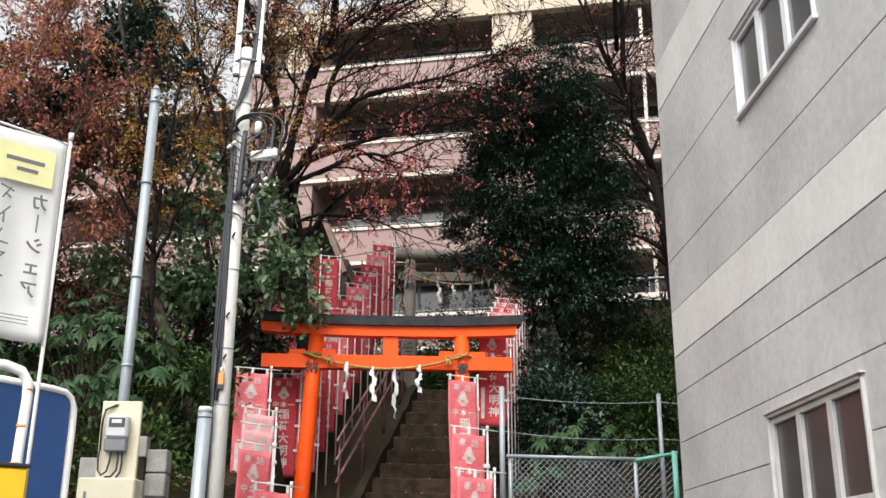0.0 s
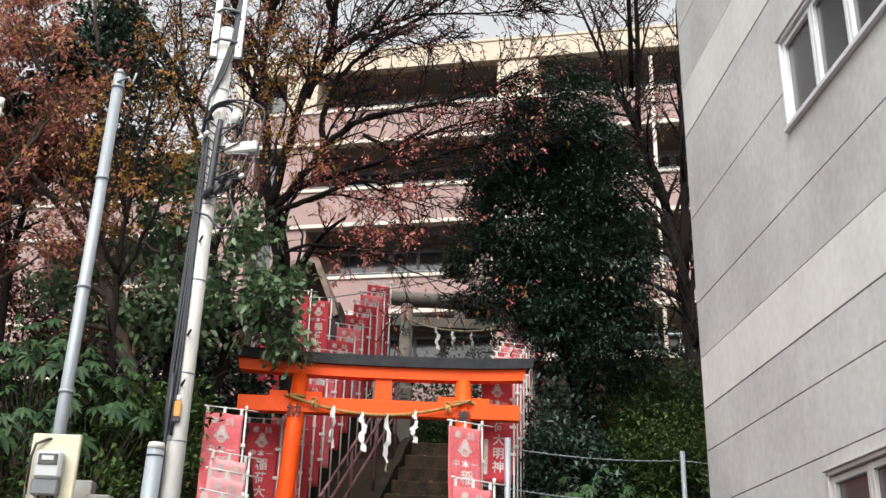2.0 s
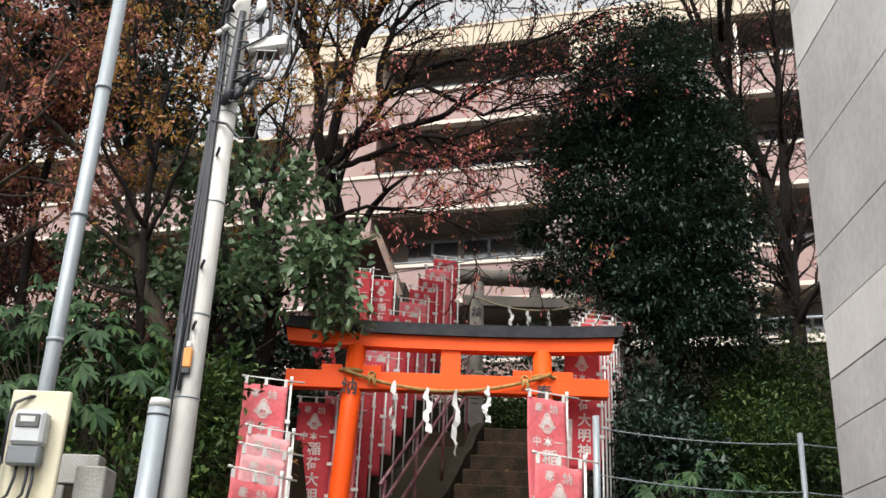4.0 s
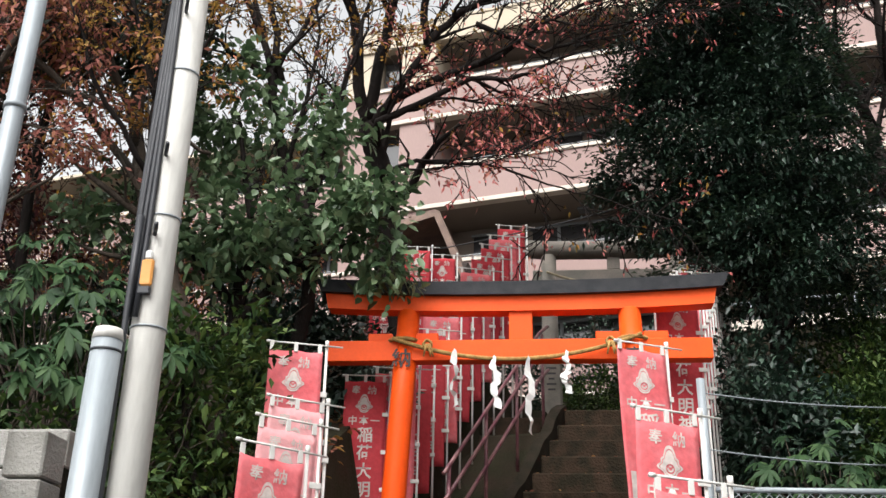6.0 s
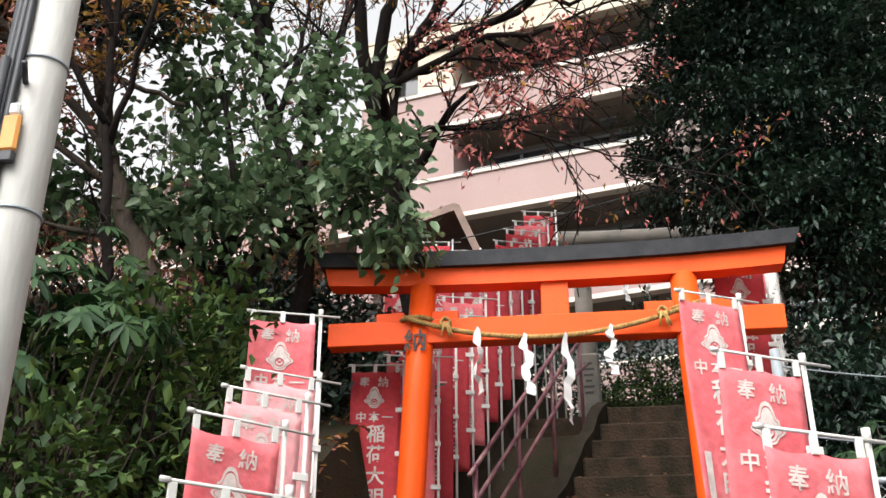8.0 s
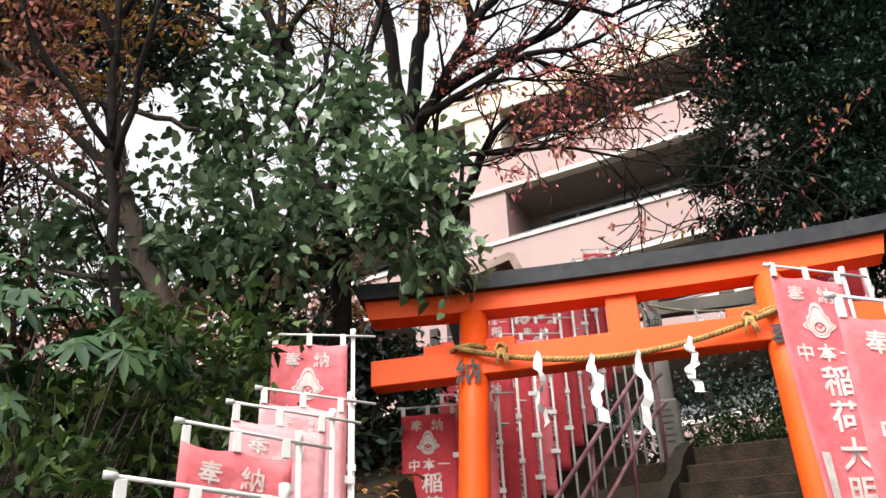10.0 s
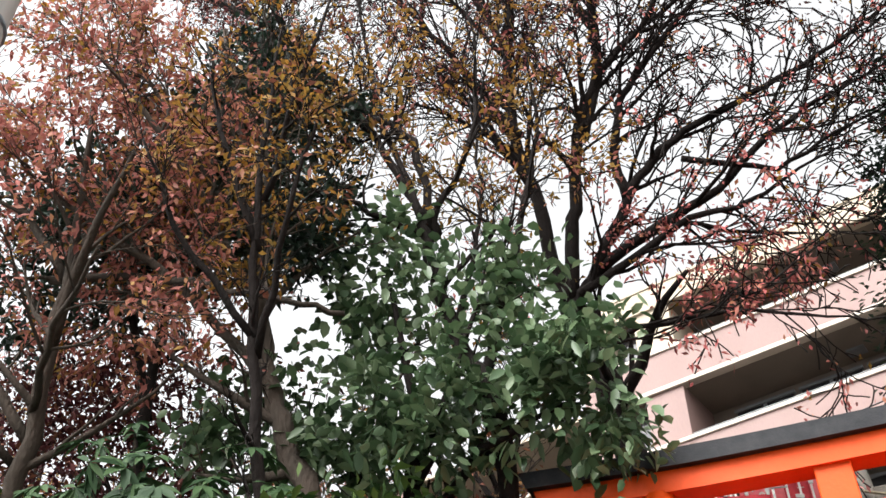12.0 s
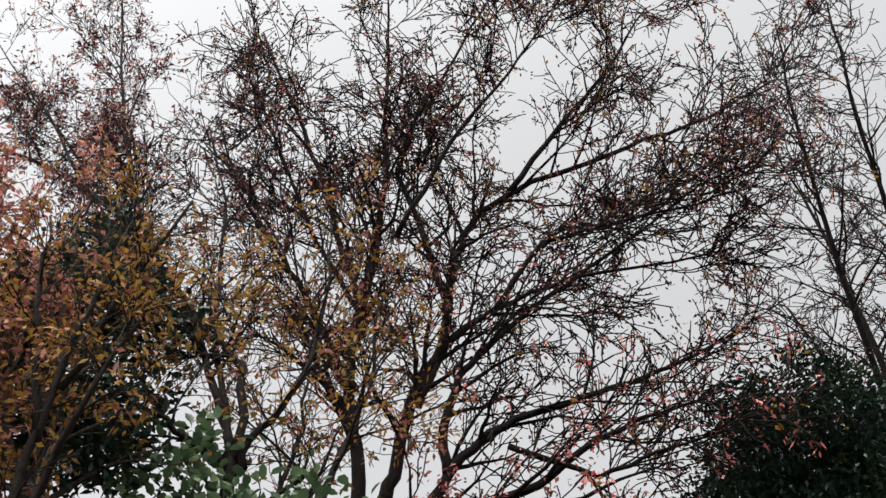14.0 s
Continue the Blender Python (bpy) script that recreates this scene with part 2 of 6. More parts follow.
def tube(points, r, sides=10, r_end=None):
    verts, faces = [], []
    n = len(points)
    r_end = r if r_end is None else r_end
    tube_data(points, [r + (r_end - r) * i / max(n - 1, 1) for i in range(n)], sides, verts, faces)
    return verts, faces


def part(name, shape, material, parent=None, label="", smooth=False, m=None):
    """Links a bmesh, a (verts, faces) pair or a ready mesh as ONE object, under parent if given."""
    if isinstance(shape, bpy.types.Mesh):
        me = shape
    elif isinstance(shape, tuple):
        me = mesh_of(name, shape[0], shape[1], material, smooth)
    else:
        me = bpy.data.meshes.new(name)
        shape.to_mesh(me)
        shape.free()
        me.materials.append(material)
        if smooth:
            me.shade_smooth()
    ob = new(name, me)
    if parent:
        ob.parent = parent
    if m is not None:
        ob.matrix_local = m
    if label:
        ob["label"] = label
    return ob


def thing(name, label, category, m=None, group="", kind=""):
    ob = tagged(new(name), label, category, group, kind)
    if m is not None:
        ob.matrix_world = m
    return ob


def brought(p, q, size, tall=0.0):
    """Carries a thing drawn about p to stand about q, at another size and height."""
    return Matrix.Translation(q) @ Matrix.Diagonal((size, size, tall or size, 1)) @ Matrix.Translation((-p[0], -p[1], -p[2]))


def lerp(a, b, t):
    return a + (b - a) * t


TEXTS = {}


def text_mesh(words, size, material, depth=0.002):
    """Lettering as a mesh, centred, upright in x and z, facing -y."""
    key = (words, size, material.name)
    if key not in TEXTS:
        cu = bpy.data.curves.new("lettering", "FONT")
        cu.body, cu.size, cu.align_x, cu.align_y, cu.extrude, cu.resolution_u = words, size, "CENTER", "CENTER", depth, 2
        cu.offset = size * 0.018
        ob = new("lettering_source", cu)
        dg = bpy.context.evaluated_depsgraph_get()
        me = bpy.data.meshes.new_from_object(ob.evaluated_get(dg))
        bpy.data.objects.remove(ob)
        me.transform(Matrix.Rotation(radians(90), 4, "X"))
        me.materials.clear()
        me.materials.append(material)
        me.name = "lettering"
        TEXTS[key] = me
    return TEXTS[key]


# ---- ground, hill and stairs ----
RISER, TREAD = 0.217, 0.26
TOP_Y, TOP_Z = 15.6, 4.25
SKEW = 0.34


def street(y):
    return 0.045 * max(0.0, min(y, 10.0))


def stair_z(y):
    return max(street(9), min(TOP_Z, TOP_Z - (TOP_Y - y) * RISER / TREAD))


def stair_x(y):
    """The left edge of the stairs, which bend to the right above the vermilion gate."""
    return 0.28 + SKEW * (max(min(y, 18.5), 13.2) - TOP_Y)


STAIR_W = 1.62


def hill(x, y):
    left, right = stair_x(y), stair_x(y) + STAIR_W
    if y < 9.75:
        h = street(y)
    elif left - 0.85 < x < right + 0.45 and y < 20:
        h = stair_z(y) - 0.2 if y > 10.6 else street(y)
    elif x <= left - 0.85:
        h = min(1.7 + 0.52 * (y - 9.75), 4.9) if x < -1.7 or y > 11 else stair_z(y) - 0.1
    else:
        h = street(y) if y < 12.72 else min(1.95 + 0.62 * (y - 12.72), 5.6)
    if y > 16:
        h = max(h, min(TOP_Z - 0.06 + 0.05 * (y - 16), 4.9)) if left - 0.85 < x < right + 0.45 else h
    far = max(0.0, abs(x) - 30) + max(0.0, y - 45)
    h *= max(0.0, 1 - far / 25)
    return h + (0.05 * noise.noise((x * 1.3, y * 1.3, 0)) if y > 10.7 else 0)


xs = [-900, -200, -60, -40, -25, -15, -10, -8, -7] + [-6 + 0.25 * i for i in range(49)] + [7, 9, 12, 18, 25, 40, 60, 200, 900]
ys = [-900, -200, -60, -20, -8, 0, 4, 8, 9, 9.7, 9.75, 9.8, 10.2, 10.55, 10.62] + [10.9 + 0.25 * i for i in range(8)] + [12.7, 12.75] + [13 + 0.25 * i for i in range(33)] + [22, 24, 27, 30, 36, 45, 60, 75, 200, 900]
gv = [(x, y, hill(x, y)) for y in ys for x in xs]
gf = [(j * len(xs) + i, j * len(xs) + i + 1, (j + 1) * len(xs) + i + 1, (j + 1) * len(xs) + i) for j in range(len(ys) - 1) for i in range(len(xs) - 1)]
ground = part("ground", (gv, gf), ASPHALT)
tagged(ground, "grey asphalt street rising into a leafy hillside", "ground", kind="structure")
ground.data.materials.append(EARTH)
for p in ground.data.polygons:
    p.material_index = 1 if p.center.y > 9.72 else 0

stairs = thing("stairs", "steep dark mossy stone stairway with side kerbs", "stairs", kind="structure")
n_steps = int(TOP_Z / RISER)
for i in range(n_steps):
    y = TOP_Y - i * TREAD
    z = TOP_Z - i * RISER
    x = stair_x(y)
    if z < street(10) + 0.1:
        break
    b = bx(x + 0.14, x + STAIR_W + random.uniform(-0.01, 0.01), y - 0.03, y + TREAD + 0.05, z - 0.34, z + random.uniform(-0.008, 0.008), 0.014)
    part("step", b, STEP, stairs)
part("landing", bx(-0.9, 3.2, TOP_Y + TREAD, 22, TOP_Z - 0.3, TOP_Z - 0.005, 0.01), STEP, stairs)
for side in (0, STAIR_W):
    kr = random.Random(side)
    pts = []
    for k in range(25):
        y = lerp(11.2, TOP_Y + 0.1, k / 24)
        pts.append((stair_x(y) + side + 0.085 + kr.uniform(-0.012, 0.012), y, stair_z(y) + 0.045 + kr.uniform(-0.03, 0.02)))
    v = []
    for p in pts:
        v += [(p[0] - 0.055, p[1], p[2] - 0.5), (p[0] + 0.055, p[1], p[2] - 0.5), (p[0] + 0.055, p[1], p[2] + 0.03), (p[0] - 0.055, p[1], p[2] + 0.03)]
    fc = [(3, 2, 1, 0), tuple(len(v) - 4 + k for k in range(4))]
    for i in range(len(pts) - 1):
        fc += [(4 * i + k, 4 * i + (k + 1) % 4, 4 * i + 4 + (k + 1) % 4, 4 * i + 4 + k) for k in range(4)]
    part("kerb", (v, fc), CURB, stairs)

# block retaining walls
wall_l = thing("wall_retaining", "grey concrete block retaining wall under the hillside", "wall", kind="structure")
block = None
for r in range(13):
    for c in range(-9, 0):
        x = -2.2 + c * 0.4 - (0.2 if r % 2 else 0)
        if c < -1 and r > 9:
            continue
        if block is None:
            block = part("block", bx(0, 0.39, 0, 0.14, 0, 0.19, 0.008), BLOCK, wall_l)
            ob = block
        else:
            ob = new("block", block.data)
            ob.parent = wall_l
        ob.location = (x, 9.6, 0.1 + r * 0.2 - 0.02)
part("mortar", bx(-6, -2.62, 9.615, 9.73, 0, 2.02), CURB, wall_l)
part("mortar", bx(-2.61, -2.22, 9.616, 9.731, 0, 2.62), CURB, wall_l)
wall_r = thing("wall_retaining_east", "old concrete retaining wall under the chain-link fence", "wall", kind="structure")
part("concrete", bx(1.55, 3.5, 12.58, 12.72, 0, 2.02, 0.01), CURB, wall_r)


# ---- vermilion torii ----
torii = thing("torii_gate", "vermilion wooden torii gate with a black-capped lintel on the stairs", "torii")
TY = 13.0
for x, lean in ((-1.0, 0.05), (0.94, -0.025)):
    base = stair_z(TY) - 0.25
    pts = [(x - lean * (3.7 - z), TY, z) for z in (base, base + 0.6, 3.0, 3.7, 4.475)]
    part("pillar", tube(pts, 0.105, 20, 0.095), VERMILION, torii, smooth=True)
    part("pillar_collar", tube([(x - lean * 1.6, TY, base), (x - lean * 1.6, TY, base + 0.3)], 0.125, 20), BLACK, torii, smooth=True)


def bowed_beam(x0, x1, y0, y1, z0, z1, rise, slant=0.0, n=14):
    """A beam whose ends curve up; the end faces slant outwards at the top."""
    v, fc = [], []
    for i in range(n + 1):
        t = i / n * 2 - 1
        x = lerp(x0, x1, i / n)
        dz = rise * abs(t) ** 2.4
        s = slant * t
        v += [(x, y0, z0 + dz), (x, y1, z0 + dz), (x + s, y1, z1 + dz), (x + s, y0, z1 + dz)]
        if i:
            o = (i - 1) * 4
            fc += [(o + k, o + (k + 1) % 4, o + 4 + (k + 1) % 4, o + 4 + k) for k in range(4)]
    fc += [(3, 2, 1, 0), (n * 4, n * 4 + 1, n * 4 + 2, n * 4 + 3)]
    b = bmesh.new()
    bv = [b.verts.new(p) for p in v]
    for q in fc:
        b.faces.new([bv[k] for k in q])
    bmesh.ops.recalc_face_normals(b, faces=b.faces)
    return b


part("lintel", bowed_beam(-1.66, 1.62, TY - 0.08, TY + 0.08, 4.452, 4.59, 0.045, 0.03), VERMILION, torii)
part("lintel_cap", bowed_beam(-1.72, 1.70, TY - 0.13, TY + 0.13, 4.585, 4.69, 0.05, 0.05), BLACK, torii, "black-painted lintel cap")
ridge = bowed_beam(-1.73, 1.71, TY - 0.09, TY + 0.09, 4.685, 4.72, 0.05, 0.05)
part("lintel_ridge", ridge, BLACK, torii)
part("tie_beam", bx(-1.65, 1.58, TY - 0.07, TY + 0.07, 4.02, 4.2, 0.006), VERMILION, torii)
part("strut", bx(-0.1, 0.1, TY - 0.05, TY + 0.05, 4.195, 4.458, 0.006), VERMILION, torii)
for x in (-1.0, 0.93):
    for s in (-1, 1):
        x0, x1 = sorted((x + s * 0.095, x + s * 0.3))
        b = bx(x0, x1, TY - 0.045, TY + 0.045, 4.2, 4.27, 0.004)
        part("wedge", b, VERMILION, torii)
for x, word in ((-1.0, "納"), (0.935, "奉")):
    part("lettering", text_mesh(word, 0.17, BLACK_INK), BLACK_INK, torii, "black painted character", m=pose(x, TY - 0.108, 4.02))


def rope_pts(a, b, sag, n=40):
    a, b = Vector(a), Vector(b)
    return [a.lerp(b, i / n) - Vector((0, 0, sag * (1 - (2 * i / n - 1) ** 2))) for i in range(n + 1)]


def twisted(pts, r, strand, pitch, which, strands=3, sides=6):
    """One of the strands that twist along a line of points."""
    verts, faces = [], []
    fine = []
    for i in range(len(pts) - 1):
        for k in range(4):
            fine.append(pts[i].lerp(pts[i + 1], k / 4))
    fine.append(pts[-1])
    run = 0.0
    for s in (which,):
        line, run = [], 0.0
        for i, p in enumerate(fine):
            d = (fine[min(i + 1, len(fine) - 1)] - fine[max(i - 1, 0)]).normalized()
            if i:
                run += (p - fine[i - 1]).length
            side = d.cross(Vector((0, 0, 1)))
            side = side.normalized() if side.length > 1e-4 else Vector((1, 0, 0))
            up = side.cross(d)
            a = run / pitch * 2 * math.pi + s * 2 * math.pi / strands
            line.append(p + (side * math.cos(a) + up * math.sin(a)) * r)
        tube_data(line, [strand] * len(line), sides, verts, faces)
    return verts, faces


def shide(length, seed, width=0.06):
    """A folded paper streamer: zigzag panels that hang and twist."""
    rng = random.Random(seed)
    b = bmesh.new()
    n, x, turn, th = 16, 0.0, rng.uniform(-0.6, 0.6), 0.0015
    rows = []
    for k in range(n + 1):
        t = k / n
        fold = int(t * 3.99)
        turn += rng.gauss(0, 0.22)
        w = width * (0.35 + 0.65 * min(1, t * 6)) * rng.uniform(0.85, 1.15)
        x += rng.gauss(0, 0.003)
        off = (0.016 if fold % 2 else -0.014) * min(1, t * 8)
        dx, dy = math.cos(turn) * w / 2, math.sin(turn) * w / 2
        z = -length * t
        rows.append([b.verts.new((x + off + e * dx, e * dy + o, z - e * 0.01)) for o in (-th, th) for e in (-1, 1)])
    for p, q in zip(rows, rows[1:]):
        for i, j in ((0, 1), (3, 2), (1, 3), (2, 0)):
            b.faces.new((p[i], p[j], q[j], q[i]))
    return b


rope = thing("shimenawa", "twisted straw sacred rope with knots tied across the gate", "rope")
for k in range(3):
    part("strand", twisted(rope_pts((-1.08, TY - 0.125, 4.2), (1.0, TY - 0.125, 4.22), 0.2), 0.009, 0.0115, 0.08, k), ROPE, rope, smooth=True)
for x, z in ((-0.78, 4.14), (0.74, 4.15)):
    v, fc = [], []
    for k in range(5):
        a = k * 1.25
        tube_data([(x + 0.035 * math.cos(t + a), TY - 0.14 + 0.02 * math.sin(2 * t + a), z + 0.035 * math.sin(t + a)) for t in (0, 1, 2, 3, 4)], [0.011] * 5, 6, v, fc)
    for dx in (-0.02, 0.02, 0.035):
        tube_data([(x + dx * 0.4, TY - 0.15, z), (x + dx, TY - 0.155, z - 0.06), (x + dx * 1.5, TY - 0.15, z - 0.11)], [0.012, 0.01, 0.005], 6, v, fc)
    part("knot", (v, fc), ROPE, rope, smooth=True)
for x, y in ((-1.0, 0), (0.935, 0)):
    ring = [Vector((x + 0.125 * math.cos(a), TY + 0.125 * math.sin(a), 4.2)) for a in [i * math.pi / 12 for i in range(25)]]
    for k in range(3):
        part("loop", twisted(ring, 0.009, 0.011, 0.08, k), ROPE, rope, smooth=True)
for i, (x, z, ln) in enumerate(((-0.54, 4.09, 0.48), (-0.21, 4.03, 0.44), (0.07, 4.02, 0.64), (0.385, 4.07, 0.36))):
    s = part("paper_streamer", shide(ln, i), PAPER)
    s.matrix_world = pose(x, TY - 0.145, z)
    tagged(s, "long white folded paper streamer hanging from the rope" if ln > 0.5 else "white folded paper streamer hanging from the rope", "paper streamer", "streamers on the straw rope")

# ---- grey stone torii at the top ----
SY = 18.5
gate = thing("stone_torii", "weathered grey stone torii gate at the head of the stairs", "torii")
for x in (0.33, 2.15):
    part("pillar", tube([(x, SY, TOP_Z - 0.1), (x, SY, 7.26)], 0.125, 18, 0.11), STONE, gate, smooth=True)
    part("pillar_base", bx(x - 0.145, x + 0.145, SY - 0.17, SY + 0.17, TOP_Z - 0.05, 5.75, 0.03), STONE, gate)
part("lintel", tube([(-0.32, SY, 7.4), (0.4, SY, 7.36), (1.26, SY, 7.35), (2.15, SY, 7.36), (2.85, SY, 7.4)], 0.135, 16), STONE, gate, smooth=True)
part("tie_beam", bx(0.1, 2.45, SY - 0.06, SY + 0.06, 6.85, 7.03, 0.01), STONE, gate)
part("strut", bx(1.17, 1.35, SY - 0.05, SY + 0.05, 7.03, 7.24, 0.01), STONE, gate)
part("lettering", text_mesh("納", 0.17, BLACK_INK), BLACK_INK, gate, m=pose(0.33, SY - 0.12, 6.72))
for k, w in enumerate((0.1, 0.13, 0.08, 0.12, 0.14, 0.1)):
    part("inscription", bx(0.33 - w / 2, 0.33 + w / 2, SY - 0.174, SY - 0.168, 5.22 + 0.075 * k, 5.245 + 0.075 * k), BLACK_INK, gate)
rope2 = thing("shimenawa", "thin weathered straw rope hung under the stone gate", "rope")
for k in range(3):
    part("strand", twisted(rope_pts((0.3, SY - 0.14, 6.97), (2.2, SY - 0.14, 6.97), 0.2), 0.008, 0.01, 0.08, k), ROPE_OLD, rope2, smooth=True)
for i, (x, z, ln) in enumerate(((0.86, 6.82, 0.4), (1.14, 6.77, 0.35), (1.47, 6.77, 0.55), (1.82, 6.84, 0.4))):
    s = part("paper_streamer", shide(ln, 20 + i, 0.06), PAPER)
    s.matrix_world = pose(x, SY - 0.15, z)
    tagged(s, "white folded paper streamer under the stone gate", "paper streamer", "streamers on the old rope")


# ---- votive banners ----
def cloth(w, h, seed, t=0.0015):
    """A hanging cloth with soft folds; x 0..w, z 0..-h."""
    v, fc = [], []
    nx, nz = 12, 20
    for o in (-t, t):
        for j in range(nz + 1):
            for i in range(nx + 1):
                x, z = w * i / nx, -h * j / nz
                y = wave(x, z * FLAG_H / h, seed)
                if j == 0:
                    z -= 0.014 * math.sin(math.pi * ((i / nx * 2) % 1))
                v.append((x, y + o, z))
    st = (nx + 1) * (nz + 1)
    for j in range(nz):
        for i in range(nx):
            a = j * (nx + 1) + i
            fc.append((a, a + nx + 1, a + nx + 2, a + 1))
            fc.append((a + st, a + st + 1, a + st + nx + 2, a + st + nx + 1))
    rim = [i for i in range(nx + 1)] + [j * (nx + 1) + nx for j in range(1, nz + 1)] + [nz * (nx + 1) + i for i in range(nx - 1, -1, -1)] + [j * (nx + 1) for j in range(nz - 1, 0, -1)]
    for a, c in zip(rim, rim[1:] + rim[:1]):
        fc.append((a, c, c + st, a + st))
    return v, fc


def wave(x, z, seed):
    """How far a cloth stands out at x across and z down."""
    amp = 0.006 + 0.018 * -z / FLAG_H
    return amp * (math.sin(x * 13 + seed * 1.7 + z * 2.1) + 0.6 * math.sin(x * 5 - z * 4 + seed))


FLAG_W, FLAG_H = 0.37, 1.3


def drop(r, tip, bumps=0.0, n=36, cx=0.0, cz=0.0):
    """The outline of a pointed drop, with flame bumps on its sides."""
    line = []
    for k in range(n):
        a = 2 * math.pi * k / n
        q = r + tip * max(0.0, math.sin(a)) ** 8 + bumps * (0.5 + 0.5 * math.cos(a * 9)) * (1 if math.sin(a) < 0.93 else 0)
        line.append((cx + q * math.cos(a), 0.0, cz + q * math.sin(a)))
    return line


def ring_mesh(name, outer, inner):
    n = len(outer)
    return mesh_of(name, outer + inner, [(k, (k + 1) % n, n + (k + 1) % n, n + k) for k in range(n)], PRINT)


def arc_mesh(name, r0, r1, a0, a1, cz, n=12):
    v = []
    for k in range(n + 1):
        a = radians(lerp(a0, a1, k / n))
        v += [(r * math.cos(a), 0.0, cz + r * math.sin(a)) for r in (r0, r1)]
    return mesh_of(name, v, [(2 * k, 2 * k + 2, 2 * k + 3, 2 * k + 1) for k in range(n)], PRINT)


def jewel(scale, n=48):
    """The outline of a flaming jewel: a pointed top, two lobes a side and a round foot."""
    line = []
    for k in range(n):
        a = 2 * math.pi * k / n
        up, side = math.sin(a), abs(math.cos(a))
        q = 0.056 + 0.058 * max(0.0, up) ** 9 + 0.022 * math.exp(-((up - 0.02) / 0.24) ** 2) + 0.012 * math.exp(-((up - 0.62) / 0.14) ** 2) - 0.006 * math.exp(-((up + 0.55) / 0.2) ** 2)
        line.append((scale * q * math.copysign(side, math.cos(a)), 0.0, scale * q * up))
    return line


CREST = [("crest", ring_mesh("crest", jewel(1.0), jewel(0.84))),
         ("crest_core", ring_mesh("crest_core", jewel(0.78), drop(0.026, 0.0, 0, 48, 0, -0.008))),
         ("crest_arc", arc_mesh("crest_arc", 0.01, 0.02, 170, 370, -0.006)),
         ("crest_arc", arc_mesh("crest_arc", 0.003, 0.009, 10, 170, 0.0))]
PRINTS = {}
STRIP = mesh_of("name_strip", [(-0.022, 0, -0.2 + 0.02 * k) for k in range(21)] + [(0.022, 0, -0.2 + 0.02 * k) for k in range(21)], [(k, k + 21, k + 22, k + 1) for k in range(20)], PRINT)


def printed(me, px, pz, var):
    """A copy of flat lettering laid on the folds of a cloth, at px across and pz down."""
    key = (me.name, px, pz, var)
    if key not in PRINTS:
        cp = me.copy()
        for q in cp.vertices:
            x, z = q.co.x + px, q.co.z + pz
            q.co = (x, wave(x, z, var) - 0.0065, z)
        cp.update()
        PRINTS[key] = cp
    return PRINTS[key]


CLOTHS = {}


def banner(x, y, z, yaw=30, material=CLOTH, foot=None, droop=0, group="votive banners along the stairs", text=True, label="", tie=True, seed=0):
    """A votive banner: pole at the right, cloth hung from a crossbar to its left. x, y, z: the head of the pole."""
    shade = {"faded_red_cloth": "faded red", "red_cloth": "deep red", "sun_bleached_pink_cloth": "sun-bleached pink"}[material.name]
    ob = thing("banner", label or f"{shade} cloth votive banner on a white plastic pole", "banner", pose(x, y, z, 0, 0, yaw), group)
    foot = hill(x, y) if foot is None else foot
    ln = z - foot + 0.1
    part("pole", tube([(0, 0, 0.03), (0, 0, -ln)], 0.0105, 8), POLE_WHITE, ob, smooth=True)
    part("pole_cap", tube([(0, 0, 0.0), (0, 0, 0.045)], 0.0145, 8), POLE_WHITE, ob, smooth=True)
    tilt = radians(droop)
    arm = [(0.11, -0.02, 0.11 * math.tan(-tilt)), (-0.41, -0.02, 0.41 * math.tan(tilt))]
    part("crossbar", tube(arm, 0.006, 6), POLE_WHITE, ob, smooth=True)
    part("crossbar_tip", tube([(-0.425, -0.02, 0.425 * math.tan(tilt)), (-0.395, -0.02, 0.395 * math.tan(tilt))], 0.0105, 8), POLE_WHITE, ob, smooth=True)
    var = seed % 4
    key = (material.name, var)
    if key not in CLOTHS:
        CLOTHS[key] = mesh_of("cloth", *cloth(FLAG_W, FLAG_H, var), material, True)
    flag = part("cloth", CLOTHS[key], material, ob, m=pose(-0.40, -0.02, -0.045, 0, droop * 0.8, 0))
    for i in range(3):
        tx = -0.385 + 0.167 * i
        part("tab", bx(tx - 0.014, tx + 0.014, -0.026, -0.014, -0.06, 0.008, 0.002), POLE_WHITE, ob)
    if tie:
        for zz in (0.35, 0.68, 1.0):
            part("side_tab", bx(-0.06, 0.016, -0.024, -0.016, -zz - 0.018, -zz + 0.018, 0.003), POLE_WHITE, ob)
    if text:
        def lay(kind, me, px, pz):
            part(kind, printed(me, px, pz, var), PRINT, flag)

        lay("lettering", text_mesh("奉", 0.082, PRINT, 0), 0.105, -0.095)
        lay("lettering", text_mesh("納", 0.082, PRINT, 0), 0.245, -0.095)
        for kind, me in CREST:
            lay(kind, me, 0.18, -0.24)
        for k, ch in enumerate("中本一"):
            lay("lettering", text_mesh(ch, 0.085, PRINT, 0), 0.085 + 0.098 * k, -0.37)
        for k, ch in enumerate("稲荷大明神"):
            lay("lettering", text_mesh(ch, 0.14, PRINT, 0), 0.2, -0.5 - 0.155 * k)
        lay("name_strip", STRIP, 0.055, -1.0)
    return ob


